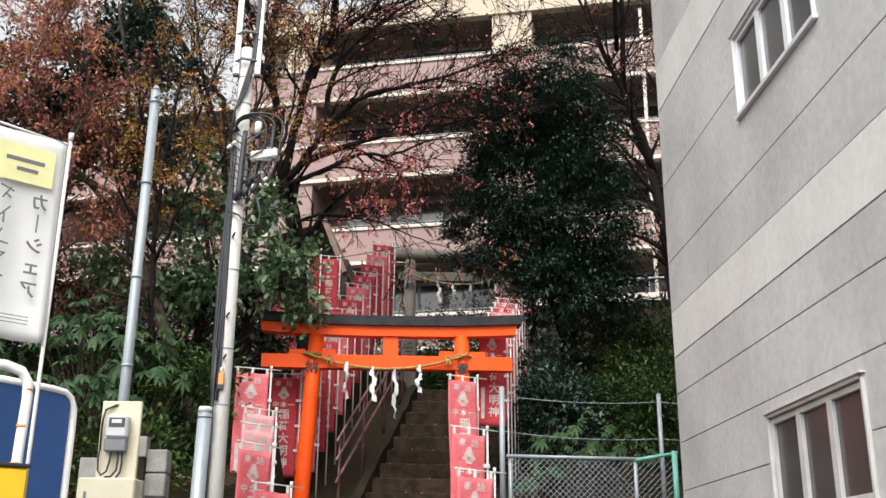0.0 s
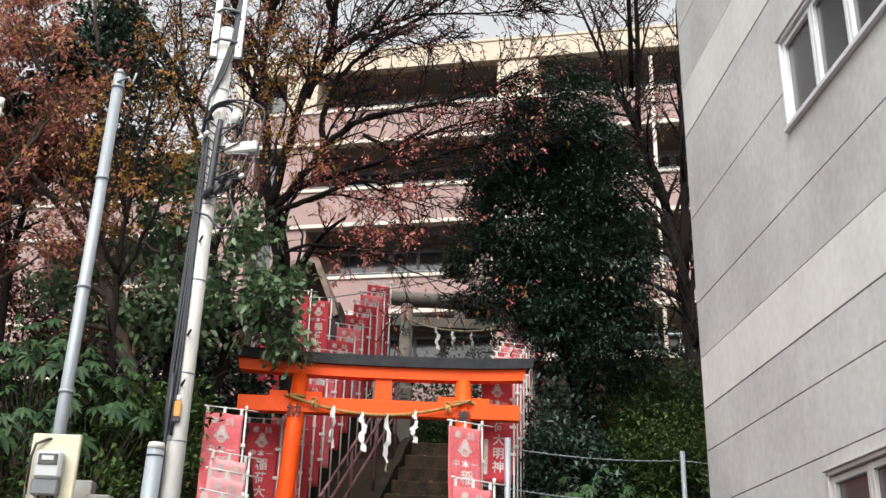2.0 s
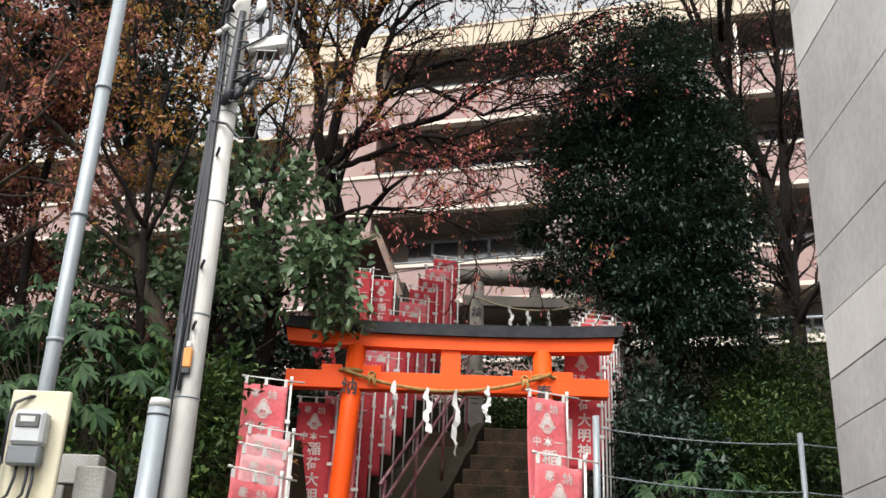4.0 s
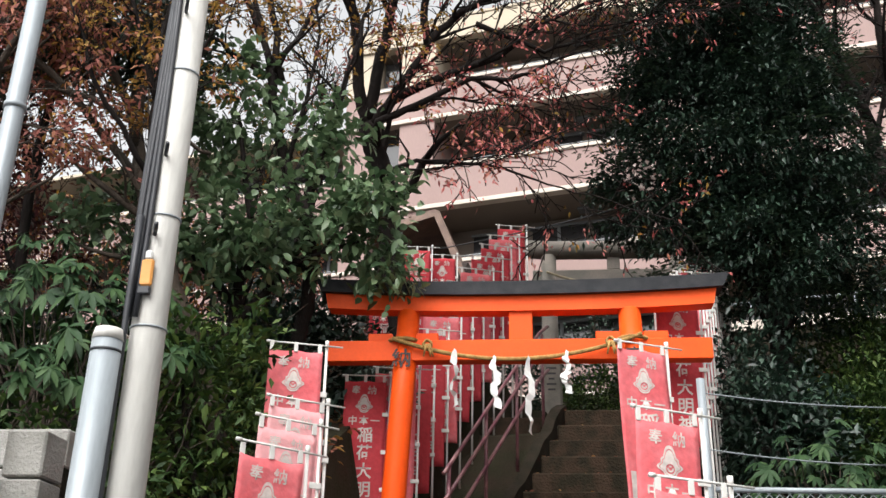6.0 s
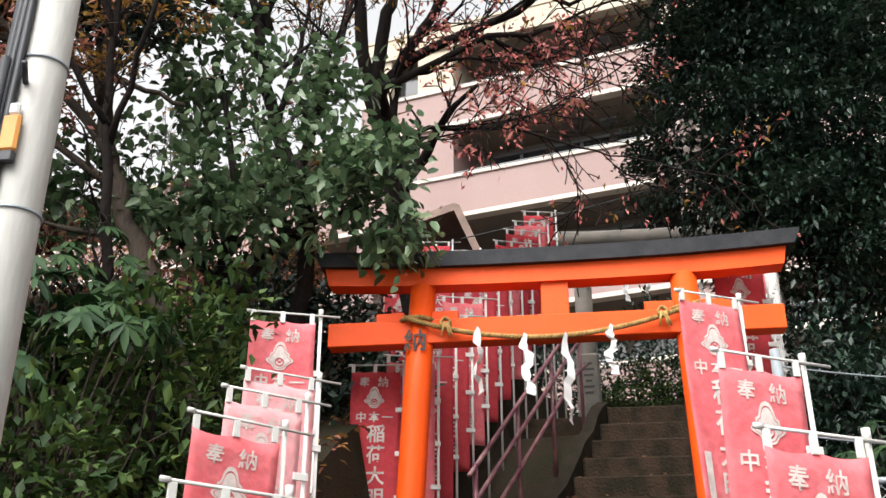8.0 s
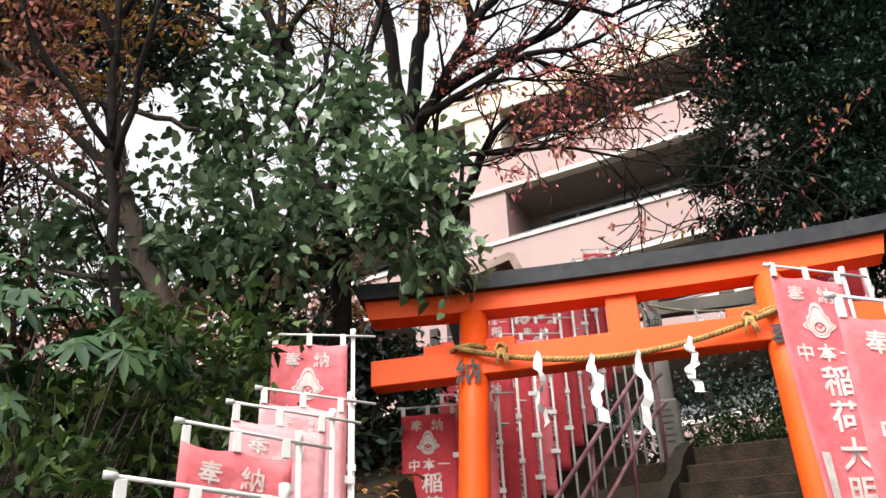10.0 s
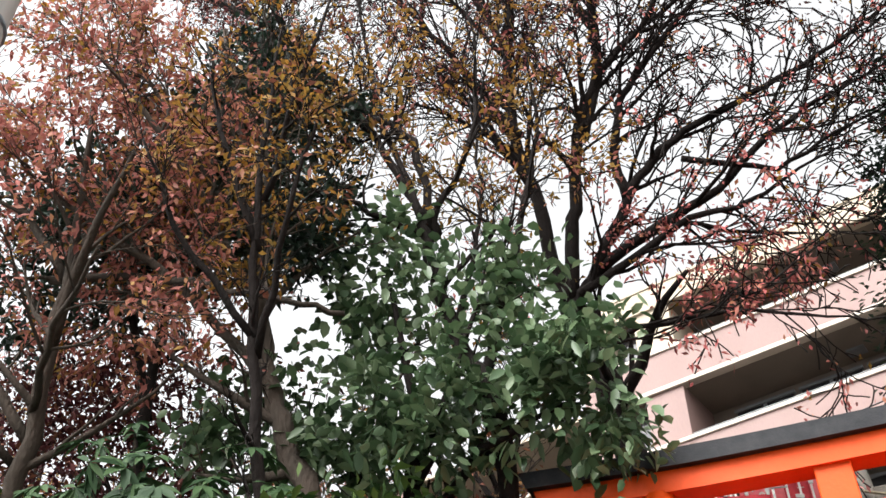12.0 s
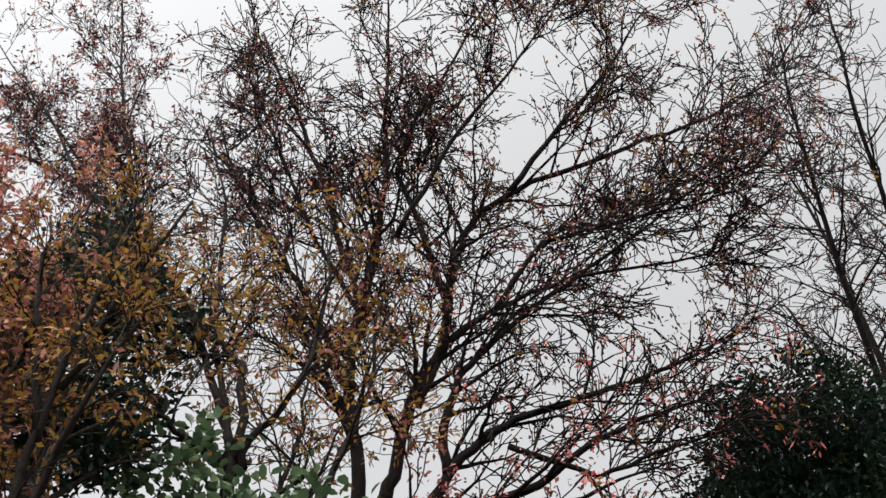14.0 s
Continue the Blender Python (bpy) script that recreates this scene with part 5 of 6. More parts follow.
# cherry behind the evergreen, beside the grey building
tree("cherry_tree", "bare dark cherry tree with few red leaves beside the building", [
    ([(5.3, 18.0, 4.6), (5.25, 18, 6.3), (5.2, 18, 7.6), (4.9, 18, 9.4), (4.4, 18, 10.9), (3.3, 17.6, 13.3)], 0.17, 0.02),
    ([(5.2, 18, 8.0), (5.25, 17.8, 10), (5.15, 17.5, 11.6), (5.3, 17, 14)], 0.09, 0.015),
    ([(5.0, 18, 9.0), (4.4, 17.5, 10.3), (3.8, 17.0, 11.3), (3.2, 16.4, 12.8)], 0.07, 0.012),
    ([(4.5, 18, 10.6), (4.3, 17, 12.4), (4.1, 16.3, 14.2), (3.7, 15.6, 15.8)], 0.06, 0.012),
    ([(5.2, 18, 7.4), (5.6, 17.8, 8.6), (5.9, 17.6, 10)], 0.07, 0.012),
    ([(4.3, 17.6, 11.4), (3.9, 16.0, 13.0), (3.6, 14.5, 14.2), (3.4, 13.2, 14.9)], 0.05, 0.012),
    ([(5.2, 17.4, 12.4), (4.9, 16.0, 14.0), (4.6, 14.6, 15.2), (4.4, 13.4, 16.0)], 0.05, 0.012),
], 8, [(8, 1.6, 46, 0.1), (5, 0.85, 46, 0.06), (4, 0.38, 46, 0.02)], BARK, [(LEAF_RED, 0.045, 0.07, low(11.5)), (LEAF_DRY, 0.2, 0.055, lambda p: p.z > 11), (LEAF_RED, 0.02, 0.06, anyp)], 0.0065)

# trees on the left bank, leaning out over the retaining wall
tree("cherry_tree", "leaning cherry tree with dark forked limbs and few yellow leaves", [
    ([(-2.1, 13.5, 3.5), (-1.9, 13.0, 4.4), (-1.8, 12.75, 4.85), (-1.85, 12.6, 5.25), (-2.01, 12.6, 5.57), (-2.17, 12.6, 6.09), (-2.26, 12.5, 6.7)], 0.07, 0.045, 0.2),
    ([(-2.24, 12.5, 6.7), (-2.46, 12.5, 7.28), (-2.95, 12.4, 8.37), (-3.62, 12.3, 9.3), (-3.99, 12.3, 9.95), (-5.1, 12.2, 11.65), (-5.97, 12.2, 13.0)], 0.036, 0.01, 1.4),
    ([(-2.25, 12.5, 6.68), (-2.44, 12.5, 7.35), (-2.66, 12.5, 8.12), (-2.79, 12.5, 8.85), (-2.9, 12.3, 9.9), (-3.3, 12.1, 11.2)], 0.03, 0.008),
    ([(-2.23, 12.5, 6.65), (-2.02, 12.5, 6.99), (-1.82, 12.5, 7.65), (-1.77, 12.4, 8.32), (-1.8, 12.2, 9.2)], 0.03, 0.008),
    ([(-2.26, 12.5, 6.6), (-2.6, 12.3, 6.75), (-2.95, 12.1, 6.95), (-3.3, 11.9, 7.3)], 0.028, 0.008),
    ([(-2.14, 12.51, 6.56), (-2.3, 12.42, 7.53), (-2.7, 12.37, 8.01), (-3.53, 12.24, 9.29), (-4.34, 12.15, 10.22), (-5.15, 12.01, 11.64), (-6.49, 11.8, 13.68)], 0.035, 0.008, 1.3),
    ([(-3.53, 12.24, 9.29), (-4.13, 12.07, 10.99), (-4.71, 11.87, 12.96), (-5.32, 11.63, 15.39)], 0.028, 0.008, 1.3),
    ([(-3.99, 12.3, 9.95), (-4.9, 12.2, 10.8), (-5.7, 12.1, 11.3), (-6.6, 12.0, 12.1)], 0.03, 0.008, 1.3),
    ([(-1.86, 12.6, 5.3), (-1.72, 12.75, 6.1), (-1.6, 12.8, 6.8), (-1.42, 12.8, 7.6), (-1.4, 12.7, 8.6)], 0.04, 0.01, 1.2),
    ([(-2.05, 12.6, 5.7), (-1.95, 12.75, 6.5), (-1.9, 12.85, 7.3), (-1.98, 12.8, 8.3)], 0.026, 0.008, 1.2),
], 12, TWIGS, BARK, [(LEAF_GOLD, 0.26, 0.066, low(9.0)), (LEAF_DRY, 0.26, 0.055, lambda p: p.z > 8.5), (LEAF_ROSE, 0.06, 0.065, anyp)])
tree("cherry_tree", "autumn cherry tree with a slanting trunk and dusty red leaves", [
    ([(-2.3, 12.6, 3.0), (-2.72, 12.2, 4.28), (-3.02, 12.2, 4.91), (-3.19, 12.2, 5.38), (-3.27, 12.1, 5.91), (-3.29, 12.0, 6.5), (-3.4, 11.7, 7.4), (-3.5, 11.4, 8.3)], 0.09, 0.02, 0.5),
    ([(-3.2, 12.2, 5.4), (-3.7, 11.7, 6.0), (-4.3, 11.3, 6.5), (-4.9, 11.0, 6.9)], 0.04, 0.01, 1.3),
    ([(-3.27, 12.1, 5.9), (-3.5, 11.5, 6.6), (-3.9, 11.1, 7.3), (-4.2, 10.9, 7.8)], 0.04, 0.01, 1.3),
    ([(-2.48, 11.85, 5.46), (-2.84, 11.7, 5.57), (-3.35, 11.7, 5.84), (-4.07, 11.7, 6.16), (-4.83, 11.7, 6.38)], 0.016, 0.034),
    ([(-3.29, 12.0, 6.4), (-3.6, 11.5, 7.0), (-3.9, 11.2, 7.6), (-4.4, 10.9, 8.0)], 0.03, 0.008, 1.3),
    ([(-3.25, 12.1, 5.7), (-3.0, 11.6, 6.3), (-2.9, 11.3, 6.9)], 0.03, 0.008),
], 13, TWIGS, BARK_PALE, [(LEAF_ROSE, 0.75, 0.066, lambda p: p.x < -3.0 and p.z > 5.3), (LEAF_GOLD, 0.18, 0.07, lambda p: p.z > 5.4)])
tree("maple_tree", "maple tree with dusty red and rust leaves over the retaining wall", [
    ([(-4.7, 12.2, 2.9), (-4.6, 11.8, 4.4), (-4.4, 11.5, 5.5), (-4.3, 11.3, 6.4), (-4.3, 11.1, 7.4)], 0.08, 0.015, 0.6),
    ([(-4.5, 11.7, 4.9), (-5.0, 11.3, 5.7), (-5.5, 11.0, 6.4)], 0.04, 0.01),
    ([(-4.4, 11.5, 5.5), (-3.9, 11.1, 6.1), (-3.5, 10.9, 6.6)], 0.04, 0.01),
    ([(-4.35, 11.4, 6.0), (-4.9, 11.1, 6.9), (-5.3, 10.9, 7.6)], 0.035, 0.01),
    ([(-4.5, 11.6, 5.1), (-4.0, 11.1, 5.3), (-3.5, 10.8, 5.5)], 0.03, 0.008),
    ([(-4.6, 11.7, 4.8), (-4.9, 11.1, 5.2), (-5.1, 10.7, 5.6)], 0.03, 0.008),
], 17, TWIGS, BARK_PALE, [(LEAF_ROSE, 0.7, 0.066, lambda p: 5.2 < p.z < 8.0), (LEAF_AUTUMN, 0.12, 0.066, lambda p: p.z > 5.0)])
tree("golden_tree", "slender tree with ochre and yellow autumn leaves on the bank", [
    ([(-2.75, 12.0, 2.9), (-2.75, 11.6, 4.2), (-2.75, 11.3, 5.2), (-2.65, 11.0, 6.1), (-2.5, 10.8, 7.0)], 0.045, 0.01, 0.8),
    ([(-2.75, 11.4, 4.9), (-2.4, 11.0, 5.5), (-2.15, 10.8, 6.1)], 0.025, 0.008),
    ([(-2.75, 11.35, 5.0), (-3.1, 10.9, 5.6), (-3.3, 10.7, 6.2)], 0.025, 0.008),
    ([(-2.7, 11.2, 5.5), (-2.9, 10.9, 6.3), (-3.0, 10.7, 7.0)], 0.025, 0.008),
    ([(-2.65, 11.1, 5.8), (-2.3, 10.8, 6.4), (-2.1, 10.7, 7.0)], 0.022, 0.008),
], 23, [(7, 0.5, 48, 0.16), (5, 0.32, 42, 0.1), (4, 0.17, 40, 0.04)], BARK, [(LEAF_GOLD, 0.3, 0.056, lambda p: p.x > -3.1 and 5.4 < p.z < 6.9), (LEAF_AUTUMN, 0.15, 0.06, lambda p: 5.4 < p.z < 7.0)])
shrub("evergreen_tree", "dark small-leaved evergreen tree among the autumn leaves", [
    ((-3.6, 11.9, 7.5), (0.75, 0.4, 1.0), 420), ((-4.6, 12.0, 7.3), (0.8, 0.4, 1.0), 380), ((-3.5, 11.9, 8.5), (0.45, 0.3, 0.5), 60), ((-5.6, 12.0, 7.0), (0.6, 0.4, 0.9), 120), ((-3.1, 12.1, 6.6), (0.45, 0.3, 0.5), 90), ((-4.3, 12.2, 6.5), (0.5, 0.3, 0.4), 36), ((-3.0, 12.3, 7.9), (0.35, 0.3, 0.4), 18), ((-3.9, 12.3, 6.9), (0.8, 0.3, 0.6), 90), ((-3.1, 12.4, 7.2), (0.4, 0.3, 0.6), 40)], LEAF_DARK, 0.1, 18, np.array([0.1, 0.1, 0.04]), 61, False,
    [([(-4.2, 12.5, 3.2), (-4.2, 12.3, 5.0), (-4.1, 12.1, 6.6), (-3.9, 11.9, 8.4)], 0.06, 0.015), ([(-4.2, 12.3, 5.4), (-4.5, 12.1, 6.6), (-4.7, 12.0, 7.8)], 0.04, 0.01)],
    "tree", 0.42, 0.2, 0.2, inner=0.2, gap=(1.6, -0.18))

for i, (x, y, h) in enumerate(((-5.6, 14.6, 7.6), (-6.2, 13.4, 8.0), (-3.1, 15.2, 7.4), (-6.8, 14.2, 8.6), (-2.3, 15.6, 7.2), (-4.4, 15.4, 7.4), (-7.6, 13.2, 9.0))):
    z0 = hill(x, y) - 0.1
    r = random.Random(i)
    pts = [(x, y, z0)]
    for k in range(4):
        pts.append((pts[-1][0] + r.uniform(-0.25, 0.25), pts[-1][1] - 0.08, pts[-1][2] + (h - z0) / 4))
    tree("young_tree", "thin bare young tree with brownish twigs on the bank", [(pts, 0.045, 0.008), ([pts[1], (pts[1][0] + r.uniform(-0.9, 0.9), y - 0.3, pts[1][2] + 1.5), (pts[1][0] + r.uniform(-1.3, 1.3), y - 0.5, pts[1][2] + 2.6)], 0.035, 0.008)],
         40 + i, [(6, 0.8, 45, 0.16), (4, 0.42, 44, 0.08), (3, 0.22, 44, 0.03)], BARK_PALE if i % 2 else BARK, [(LEAF_AUTUMN, 0.45, 0.075, lambda p: p.y > 13.6 and p.z < 6.4), (LEAF_RED, 0.2, 0.07, CANOPY), (LEAF_GOLD, 0.06, 0.07, low(8.5))])

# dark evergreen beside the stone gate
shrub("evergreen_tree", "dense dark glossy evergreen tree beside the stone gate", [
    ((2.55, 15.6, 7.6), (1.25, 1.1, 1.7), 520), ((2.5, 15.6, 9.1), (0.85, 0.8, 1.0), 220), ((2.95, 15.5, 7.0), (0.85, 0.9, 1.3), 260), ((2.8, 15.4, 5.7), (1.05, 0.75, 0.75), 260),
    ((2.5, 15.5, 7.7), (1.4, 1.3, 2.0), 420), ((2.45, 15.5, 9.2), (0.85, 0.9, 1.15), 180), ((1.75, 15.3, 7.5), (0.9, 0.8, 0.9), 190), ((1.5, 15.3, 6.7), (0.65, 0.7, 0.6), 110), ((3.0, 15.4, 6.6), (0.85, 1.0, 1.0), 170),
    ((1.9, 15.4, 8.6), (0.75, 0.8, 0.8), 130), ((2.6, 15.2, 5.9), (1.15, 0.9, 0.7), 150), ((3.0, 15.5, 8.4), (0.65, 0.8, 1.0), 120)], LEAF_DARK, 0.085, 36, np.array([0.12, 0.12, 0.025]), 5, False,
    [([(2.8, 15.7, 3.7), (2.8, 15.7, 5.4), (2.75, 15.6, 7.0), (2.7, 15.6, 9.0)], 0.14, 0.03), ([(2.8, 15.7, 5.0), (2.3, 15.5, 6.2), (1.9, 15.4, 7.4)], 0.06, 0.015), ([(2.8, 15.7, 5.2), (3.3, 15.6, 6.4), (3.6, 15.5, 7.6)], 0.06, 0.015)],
    "tree", 0.42, 0.3, -0.05, inner=0.7, gap=(1.5, -0.16), tilted=0.25, tips=(LEAF_SPRAY_LIT, 5))

shrub("maple_shrub", "rust-brown autumn shrub at the back of the bank", [
    ((-4.6, 14.9, 5.6), (1.6, 0.5, 0.9), 260), ((-6.6, 14.3, 5.8), (1.5, 0.5, 1.0), 220), ((-3.0, 15.1, 5.4), (0.9, 0.4, 0.7), 110)], LEAF_AUTUMN, 0.075, 12, 0.13, 62, category="shrub", inner=0.2, gap=(1.6, -0.1))

# added dark leaf mass for the brown shade over the bank and lower facade
shrub("shade_shrub", "dark brown shrub standing in for the brown shade at the back of the bank", [
    ((-4.2, 16.5, 6.0), (1.9, 0.5, 0.8), 200), ((-7.2, 16.0, 6.2), (1.8, 0.5, 0.9), 160), ((-5.3, 12.7, 6.0), (0.75, 0.4, 1.1), 230), ((-4.5, 12.9, 5.2), (0.8, 0.4, 0.6), 120), ((-6.1, 12.7, 5.2), (0.7, 0.4, 1.1), 160), ((-5.0, 13.0, 6.3), (0.7, 0.4, 0.6), 150), ((-3.6, 13.2, 5.9), (0.6, 0.4, 0.5), 34), ((-2.4, 16.8, 5.6), (0.6, 0.4, 0.6), 60)], LEAF_DRY, 0.08, 13, 0.13, 63, category="shrub", inner=0.2, gap=(1.6, -0.15))

# broad-leaved evergreen over the gate's left end
shrub("broadleaf_tree", "broad-leaved evergreen with drooping green leaves over the gate", [
    ((-2.3, 12.45, 5.15), (1.0, 0.45, 0.45), 46), ((-3.3, 12.4, 5.2), (0.65, 0.35, 0.42), 30), ((-1.55, 12.6, 5.1), (0.5, 0.3, 0.35), 30), ((-2.65, 12.5, 6.25), (0.36, 0.3, 0.5), 18),
    ((-1.95, 12.5, 5.9), (0.5, 0.3, 0.35), 20), ((-2.4, 12.4, 4.85), (0.8, 0.35, 0.25), 30), ((-1.15, 12.65, 4.9), (0.35, 0.25, 0.32), 30), ((-1.3, 12.6, 5.35), (0.4, 0.25, 0.3), 22), ((-1.75, 12.65, 6.1), (0.45, 0.25, 0.3), 16), ((-2.4, 12.5, 6.6), (0.3, 0.2, 0.25), 8), ((-2.9, 12.6, 5.75), (0.5, 0.3, 0.25), 16)],
    LEAF_BROAD, 0.11, 24, 0.095, 6, True,
    [([(-2.5, 13.0, 3.6), (-2.45, 12.8, 4.4), (-2.3, 12.5, 5.2), (-2.5, 12.5, 6.2)], 0.07, 0.015), ([(-2.45, 12.8, 4.3), (-1.9, 12.6, 4.8), (-1.3, 12.6, 5.0)], 0.045, 0.01), ([(-2.45, 12.8, 4.5), (-2.9, 12.5, 5.0), (-3.5, 12.4, 5.5)], 0.04, 0.01),
     ([(-2.4, 12.7, 4.7), (-2.0, 12.5, 5.4), (-1.8, 12.5, 6.1)], 0.035, 0.01)],
    "tree", 0.58, 0.22, 0.1, inner=0.2, gap=(2.2, -0.03), tilted=0.65)

# bushes on both banks
def palmate(name, label, spots, seed, size=0.3):
    """Fatsia-like shrubs: leaves of seven fingers on long stalks."""
    rs = np.random.RandomState(seed)
    foot = Vector((spots[0][0][0], spots[0][0][1], hill(spots[0][0][0], spots[0][0][1])))
    ob = thing(name, label, "shrub", Matrix.Translation(foot))
    base, ax, nr, ln = [], [], [], []
    v, fc = [], []
    for c, r, n in spots:
        for k in range(n):
            d = rs.normal(0, 1, 3)
            d[2] = abs(d[2]) * 0.7
            d /= np.linalg.norm(d)
            p = np.array(c) + d * np.array(r) * rs.uniform(0.55, 1.05)
            up = d * 0.6 + np.array([0, -0.45, 0.75]) + rs.normal(0, 0.2, 3)
            up /= np.linalg.norm(up)
            out = d - up * d.dot(up) + rs.normal(0, 0.15, 3)
            out /= np.linalg.norm(out) + 1e-9
            side = np.cross(up, out)
            s = size * rs.uniform(0.6, 1.15)
            for a in (-2.0, -1.35, -0.7, 0, 0.7, 1.35, 2.0):
                base.append(p)
                ax.append(out * math.cos(a) + side * math.sin(a) - up * 0.12)
                nr.append(up)
                ln.append(s * (0.62 - 0.09 * abs(a)))
            if k % 3 == 0:
                root = np.array([c[0] + rs.uniform(-0.2, 0.2), c[1] + 0.1, hill(c[0], c[1]) - 0.05])
                tube_data([Vector(root - np.array(foot)), Vector((root + p) / 2 - np.array(foot) + np.array([0, 0, 0.12])), Vector(p - np.array(foot))], [0.012, 0.008, 0.004], 4, v, fc)
    base, ax, nr, ln = np.array(base), np.array(ax), np.array(nr), np.array(ln)
    part("crown", leaf_mesh("crown", base - np.array(foot), ax, nr, ln, ln * 0.36, LEAF_FATSIA, True, 0.3), LEAF_FATSIA, ob)
    part("stem", (v, fc), BARK_PALE, ob)
    return ob


palmate("fatsia_shrub", "fatsia shrub with large palmate green leaves on the bank", [((-3.3, 11.5, 3.9), (0.9, 0.6, 0.7), 80), ((-2.7, 11.1, 3.4), (0.6, 0.5, 0.6), 50), ((-3.4, 10.6, 3.1), (0.8, 0.4, 0.5), 60)], 31, 0.29)
palmate("fatsia_shrub", "fatsia shrub with large palmate green leaves beside the wall", [((-4.6, 11.4, 3.8), (0.9, 0.6, 0.8), 70), ((-5.4, 11.6, 4.2), (0.8, 0.5, 0.6), 40), ((-4.4, 10.6, 3.3), (0.8, 0.4, 0.5), 50)], 32, 0.29)
palmate("fatsia_shrub", "fatsia shrub with drooping palmate leaves behind the fence", [((2.5, 13.4, 3.0), (0.65, 0.4, 0.6), 60), ((3.1, 13.5, 2.9), (0.5, 0.4, 0.5), 40), ((2.0, 13.3, 2.6), (0.4, 0.3, 0.4), 25)], 33, 0.26)
shrub("bank_shrub", "leafy dark green shrub filling the bank", [((-2.2, 11.5, 3.3), (0.6, 0.5, 0.7), 160), ((-3.9, 12.2, 3.55), (1.3, 0.5, 0.45), 220), ((-2.4, 12.9, 3.6), (0.5, 0.4, 0.45), 110)], LEAF_BUSH, 0.1, 14, 0.09, 41)
shrub("bank_shrub", "leafy dark green shrub on the retaining wall", [((-4.0, 10.7, 2.8), (1.3, 0.5, 0.5), 140), ((-5.8, 11.2, 3.6), (1.2, 0.6, 0.9), 200), ((-6.6, 11.8, 4.4), (1.1, 0.6, 0.9), 180), ((-5.8, 12.1, 4.7), (0.8, 0.5, 0.6), 90), ((-7.4, 12.4, 5.6), (1.2, 0.6, 1.2), 220), ((-2.6, 10.5, 2.6), (0.6, 0.4, 0.4), 70)], LEAF_BUSH, 0.1, 14, 0.09, 42)
shrub("bank_shrub", "dark evergreen undergrowth beneath the trees", [((-3.2, 13.6, 3.75), (1.5, 0.5, 0.4), 220), ((-5.5, 13.2, 4.0), (1.6, 0.6, 0.5), 240), ((-2.3, 13.7, 4.0), (0.4, 0.4, 0.6), 90), ((-4.6, 14.1, 4.6), (1.5, 0.4, 0.6), 170), ((-6.6, 13.4, 4.9), (1.1, 0.4, 0.7), 130), ((-1.95, 14.5, 4.3), (0.55, 0.35, 0.8), 170), ((-2.6, 14.3, 4.7), (0.6, 0.35, 0.7), 130), ((-1.5, 14.0, 3.8), (0.35, 0.2, 0.35), 60)], LEAF_DARK, 0.12, 14, 0.1, 43)
shrub("bank_shrub", "bright green shrub on the slope beside the grey building", [((3.75, 16.2, 5.0), (0.9, 0.6, 0.65), 320), ((3.9, 15.4, 4.3), (0.8, 0.5, 0.7), 260), ((3.4, 14.6, 3.8), (0.7, 0.4, 0.65), 260), ((3.9, 14.2, 3.6), (0.6, 0.4, 0.6), 160), ((4.8, 16.4, 5.2), (0.9, 0.6, 0.6), 200)], LEAF_BUSH, 0.085, 16, 0.08, 44)
shrub("bank_shrub", "dark green shrub on the slope behind the fence", [((2.3, 14.2, 3.6), (0.7, 0.5, 0.6), 170), ((2.7, 14.9, 3.9), (0.6, 0.5, 0.5), 110), ((2.2, 14.6, 4.2), (0.5, 0.5, 0.6), 120)], LEAF_DARK, 0.1, 15, 0.09, 45)
shrub("clipped_hedge", "clipped camellia hedge with pale speckled leaves above the stairs", [((1.25, 19.4, 5.2), (0.75, 0.4, 0.75), 420), ((2.4, 19.5, 5.2), (0.8, 0.4, 0.75), 300)], LEAF_BUSH, 0.075, 14, 0.06, 46)
shrub("blossom_twig", "pale pink blossom twigs among the evergreen's branches", [((1.35, 14.7, 6.55), (0.2, 0.2, 0.18), 6), ((1.1, 14.3, 6.35), (0.2, 0.2, 0.1), 3)], BLOSSOM, 0.06, 6, 0.05, 47, False,
      [([(0.8, 13.7, 6.3), (1.05, 14.2, 6.4), (1.3, 14.6, 6.5)], 0.008, 0.004)], "twig", 0.8)

# dry stems and leaf litter on the banks
def dry_stems(label, spots, seed, n, height):
    rs = random.Random(seed)
    foot = Vector((spots[0][0], spots[0][1], hill(spots[0][0], spots[0][1])))
    ob = thing("dry_stems", label, "dead stems", Matrix.Translation(foot), kind="stuff")
    v, fc = [], []
    for k in range(n):
        x0, y0, r = rs.choice(spots)
        x, y = x0 + rs.uniform(-r, r), y0 + rs.uniform(-0.4, 0.4)
        p = Vector((x, y, hill(x, y) - 0.05))
        d = Vector((rs.gauss(0, 0.5), rs.gauss(0, 0.4), 1)).normalized()
        pts = [p - foot]
        for s in range(5):
            d = (d + Vector((rs.gauss(0, 0.2), rs.gauss(0, 0.2), rs.gauss(-0.06, 0.15)))).normalized()
            pts.append(pts[-1] + d * height * rs.uniform(0.6, 1.2) / 5)
        tube_data(pts, [0.008, 0.007, 0.006, 0.005, 0.004, 0.003], 4, v, fc, False)
    part("stems", (v, fc), BARK_PALE, ob)


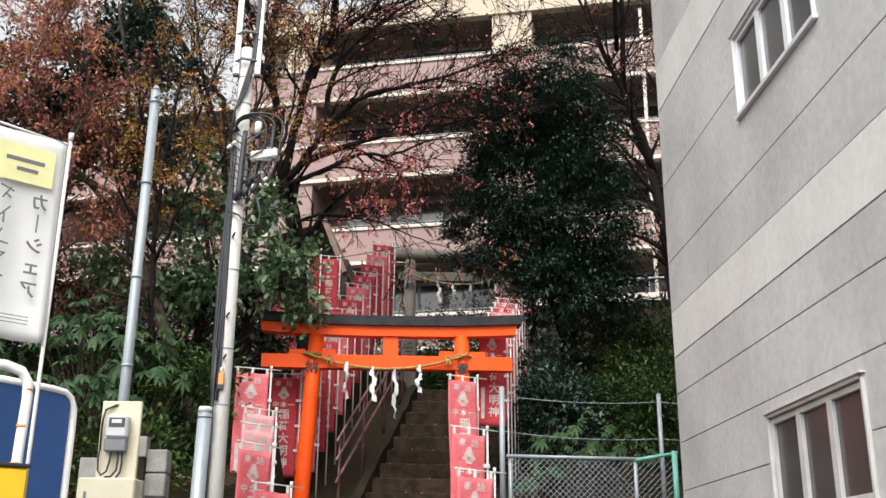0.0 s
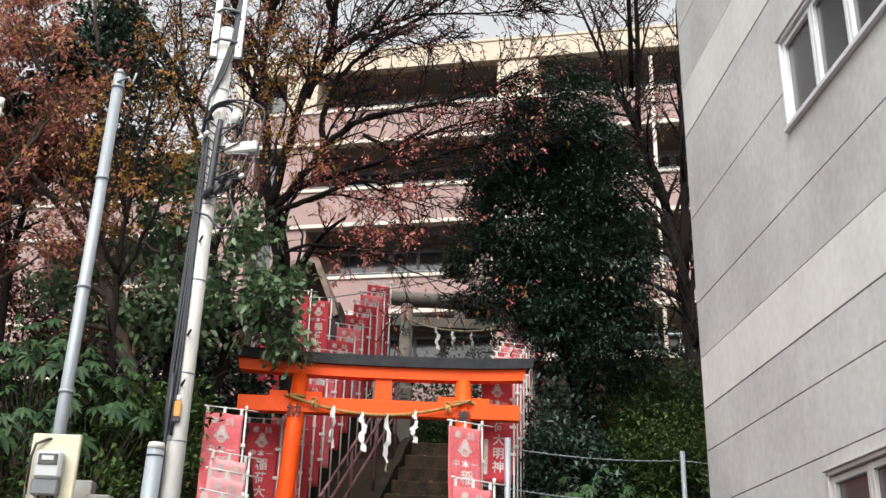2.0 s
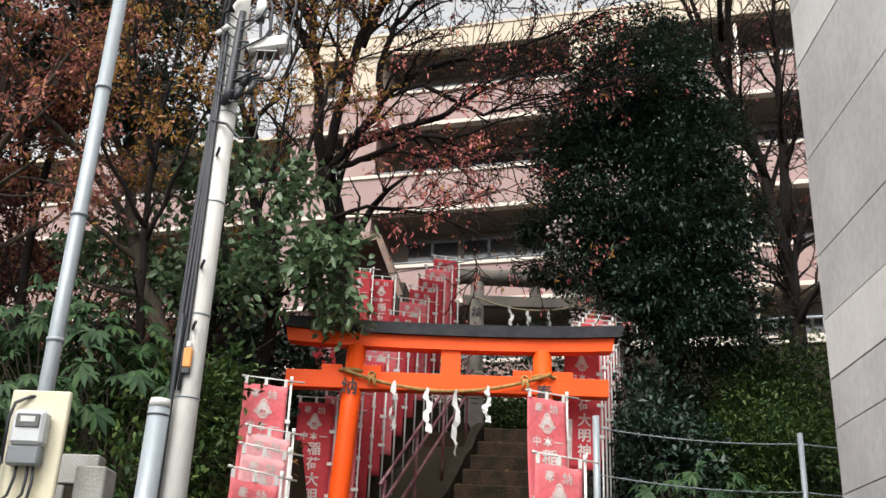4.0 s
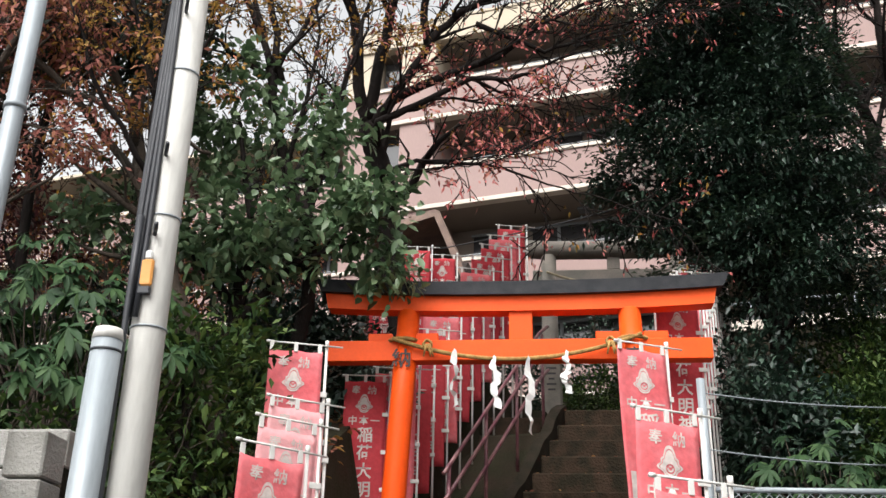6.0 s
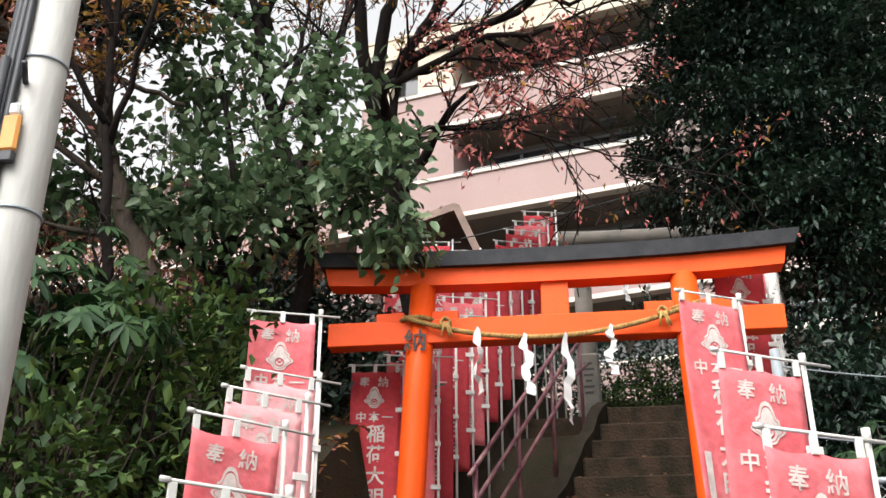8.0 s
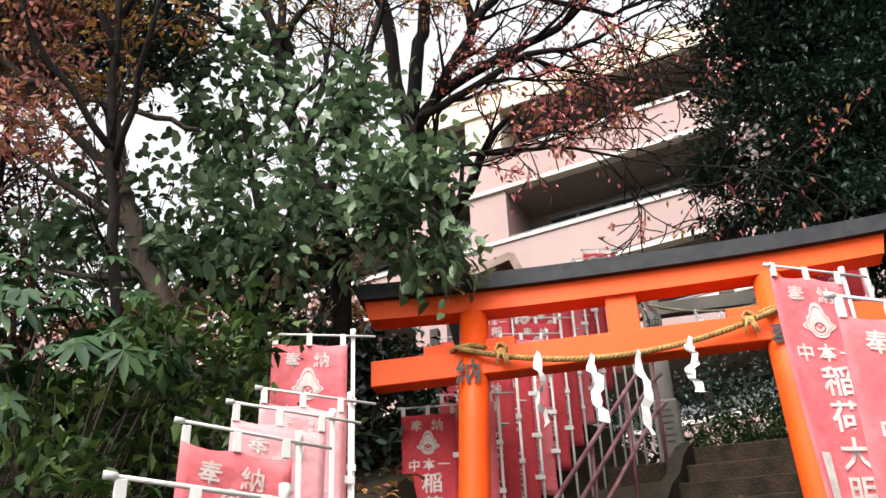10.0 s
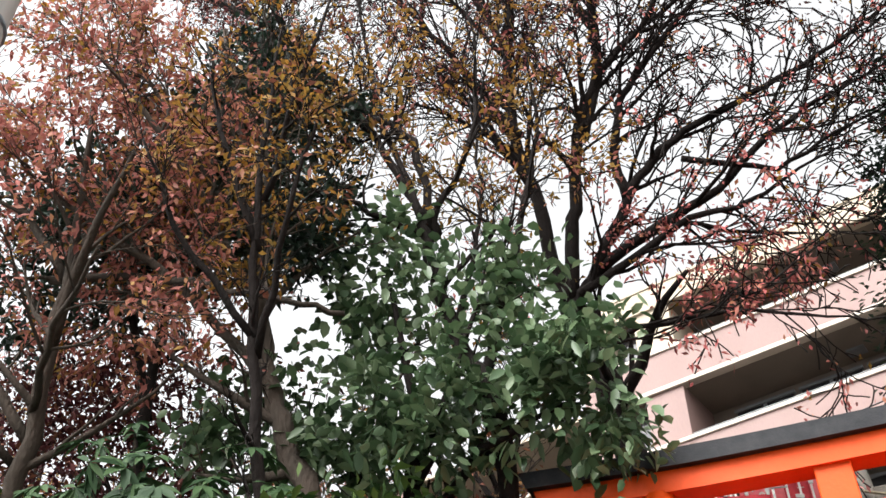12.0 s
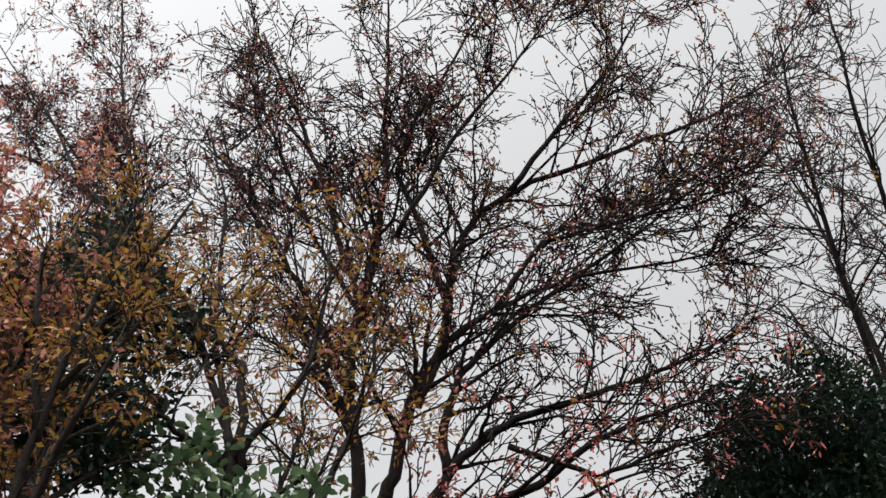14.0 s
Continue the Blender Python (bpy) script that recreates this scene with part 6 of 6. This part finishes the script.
# made-up hedge: its dark leaves stand in for the shade behind the gate
shrub("shade_hedge", "dark hedge added to stand in for shade behind the stone gate", [((1.4, 20.6, 5.7), (1.5, 0.5, 1.3), 420), ((-0.2, 20.9, 5.6), (0.9, 0.5, 1.2), 220)], LEAF_DARK, 0.1, 16, 0.09, 48)

dry_stems("tangle of dry brown stems on the bank beside the gate", [(-2.7, 11.3, 0.3), (-2.7, 12.0, 0.5), (-3.6, 12.6, 1.0), (-5.2, 13.0, 1.2)], 5, 90, 1.0)
dry_stems("tall thicket of dry brown twigs under the trees", [(-4.2, 13.6, 0.9), (-5.4, 13.2, 0.9), (-3.0, 14.0, 0.8), (-6.6, 13.0, 0.9)], 7, 150, 2.3)
dry_stems("dry brown stems behind the chain-link fence", [(2.6, 13.1, 0.7), (3.0, 13.4, 0.6), (2.0, 15.0, 0.6)], 6, 90, 1.0)
rs = np.random.RandomState(9)
n = 9000
lx = np.concatenate([rs.uniform(-8, -1.0, n // 2), rs.uniform(1.6, 7, n // 2)])
ly = rs.uniform(10, 18.5, n)
keep = ~((lx > 1.3) & (ly < 12.8))
lx, ly = lx[keep], ly[keep]
lz = np.array([hill(a, c) + 0.02 for a, c in zip(lx, ly)])
n = len(lx)
litter = part("leaf_litter", leaf_mesh("leaf_litter", np.stack([lx, ly, lz], 1), rs.normal(0, 1, (n, 3)) * np.array([1, 1, 0.3]), rs.normal(0, 0.3, (n, 3)) + np.array([0, 0, 1]), rs.uniform(0.05, 0.12, n), rs.uniform(0.03, 0.05, n), LEAF_AUTUMN), LEAF_AUTUMN)
tagged(litter, "fallen brown and green leaves covering the banks", "leaf litter", kind="stuff")
n = len(STEP_LEAVES)
rs = np.random.RandomState(22)
fallen = part("fallen_leaves", leaf_mesh("fallen_leaves", STEP_LEAVES, rs.normal(0, 1, (n, 3)) * np.array([1, 1, 0.15]), rs.normal(0, 0.25, (n, 3)) + np.array([0, 0, 1]), rs.uniform(0.03, 0.07, n), rs.uniform(0.02, 0.035, n), LEAF_AUTUMN, True, 0.0), LEAF_AUTUMN)
tagged(fallen, "small fallen autumn leaves strewn on the stone steps", "fallen leaves", kind="stuff")
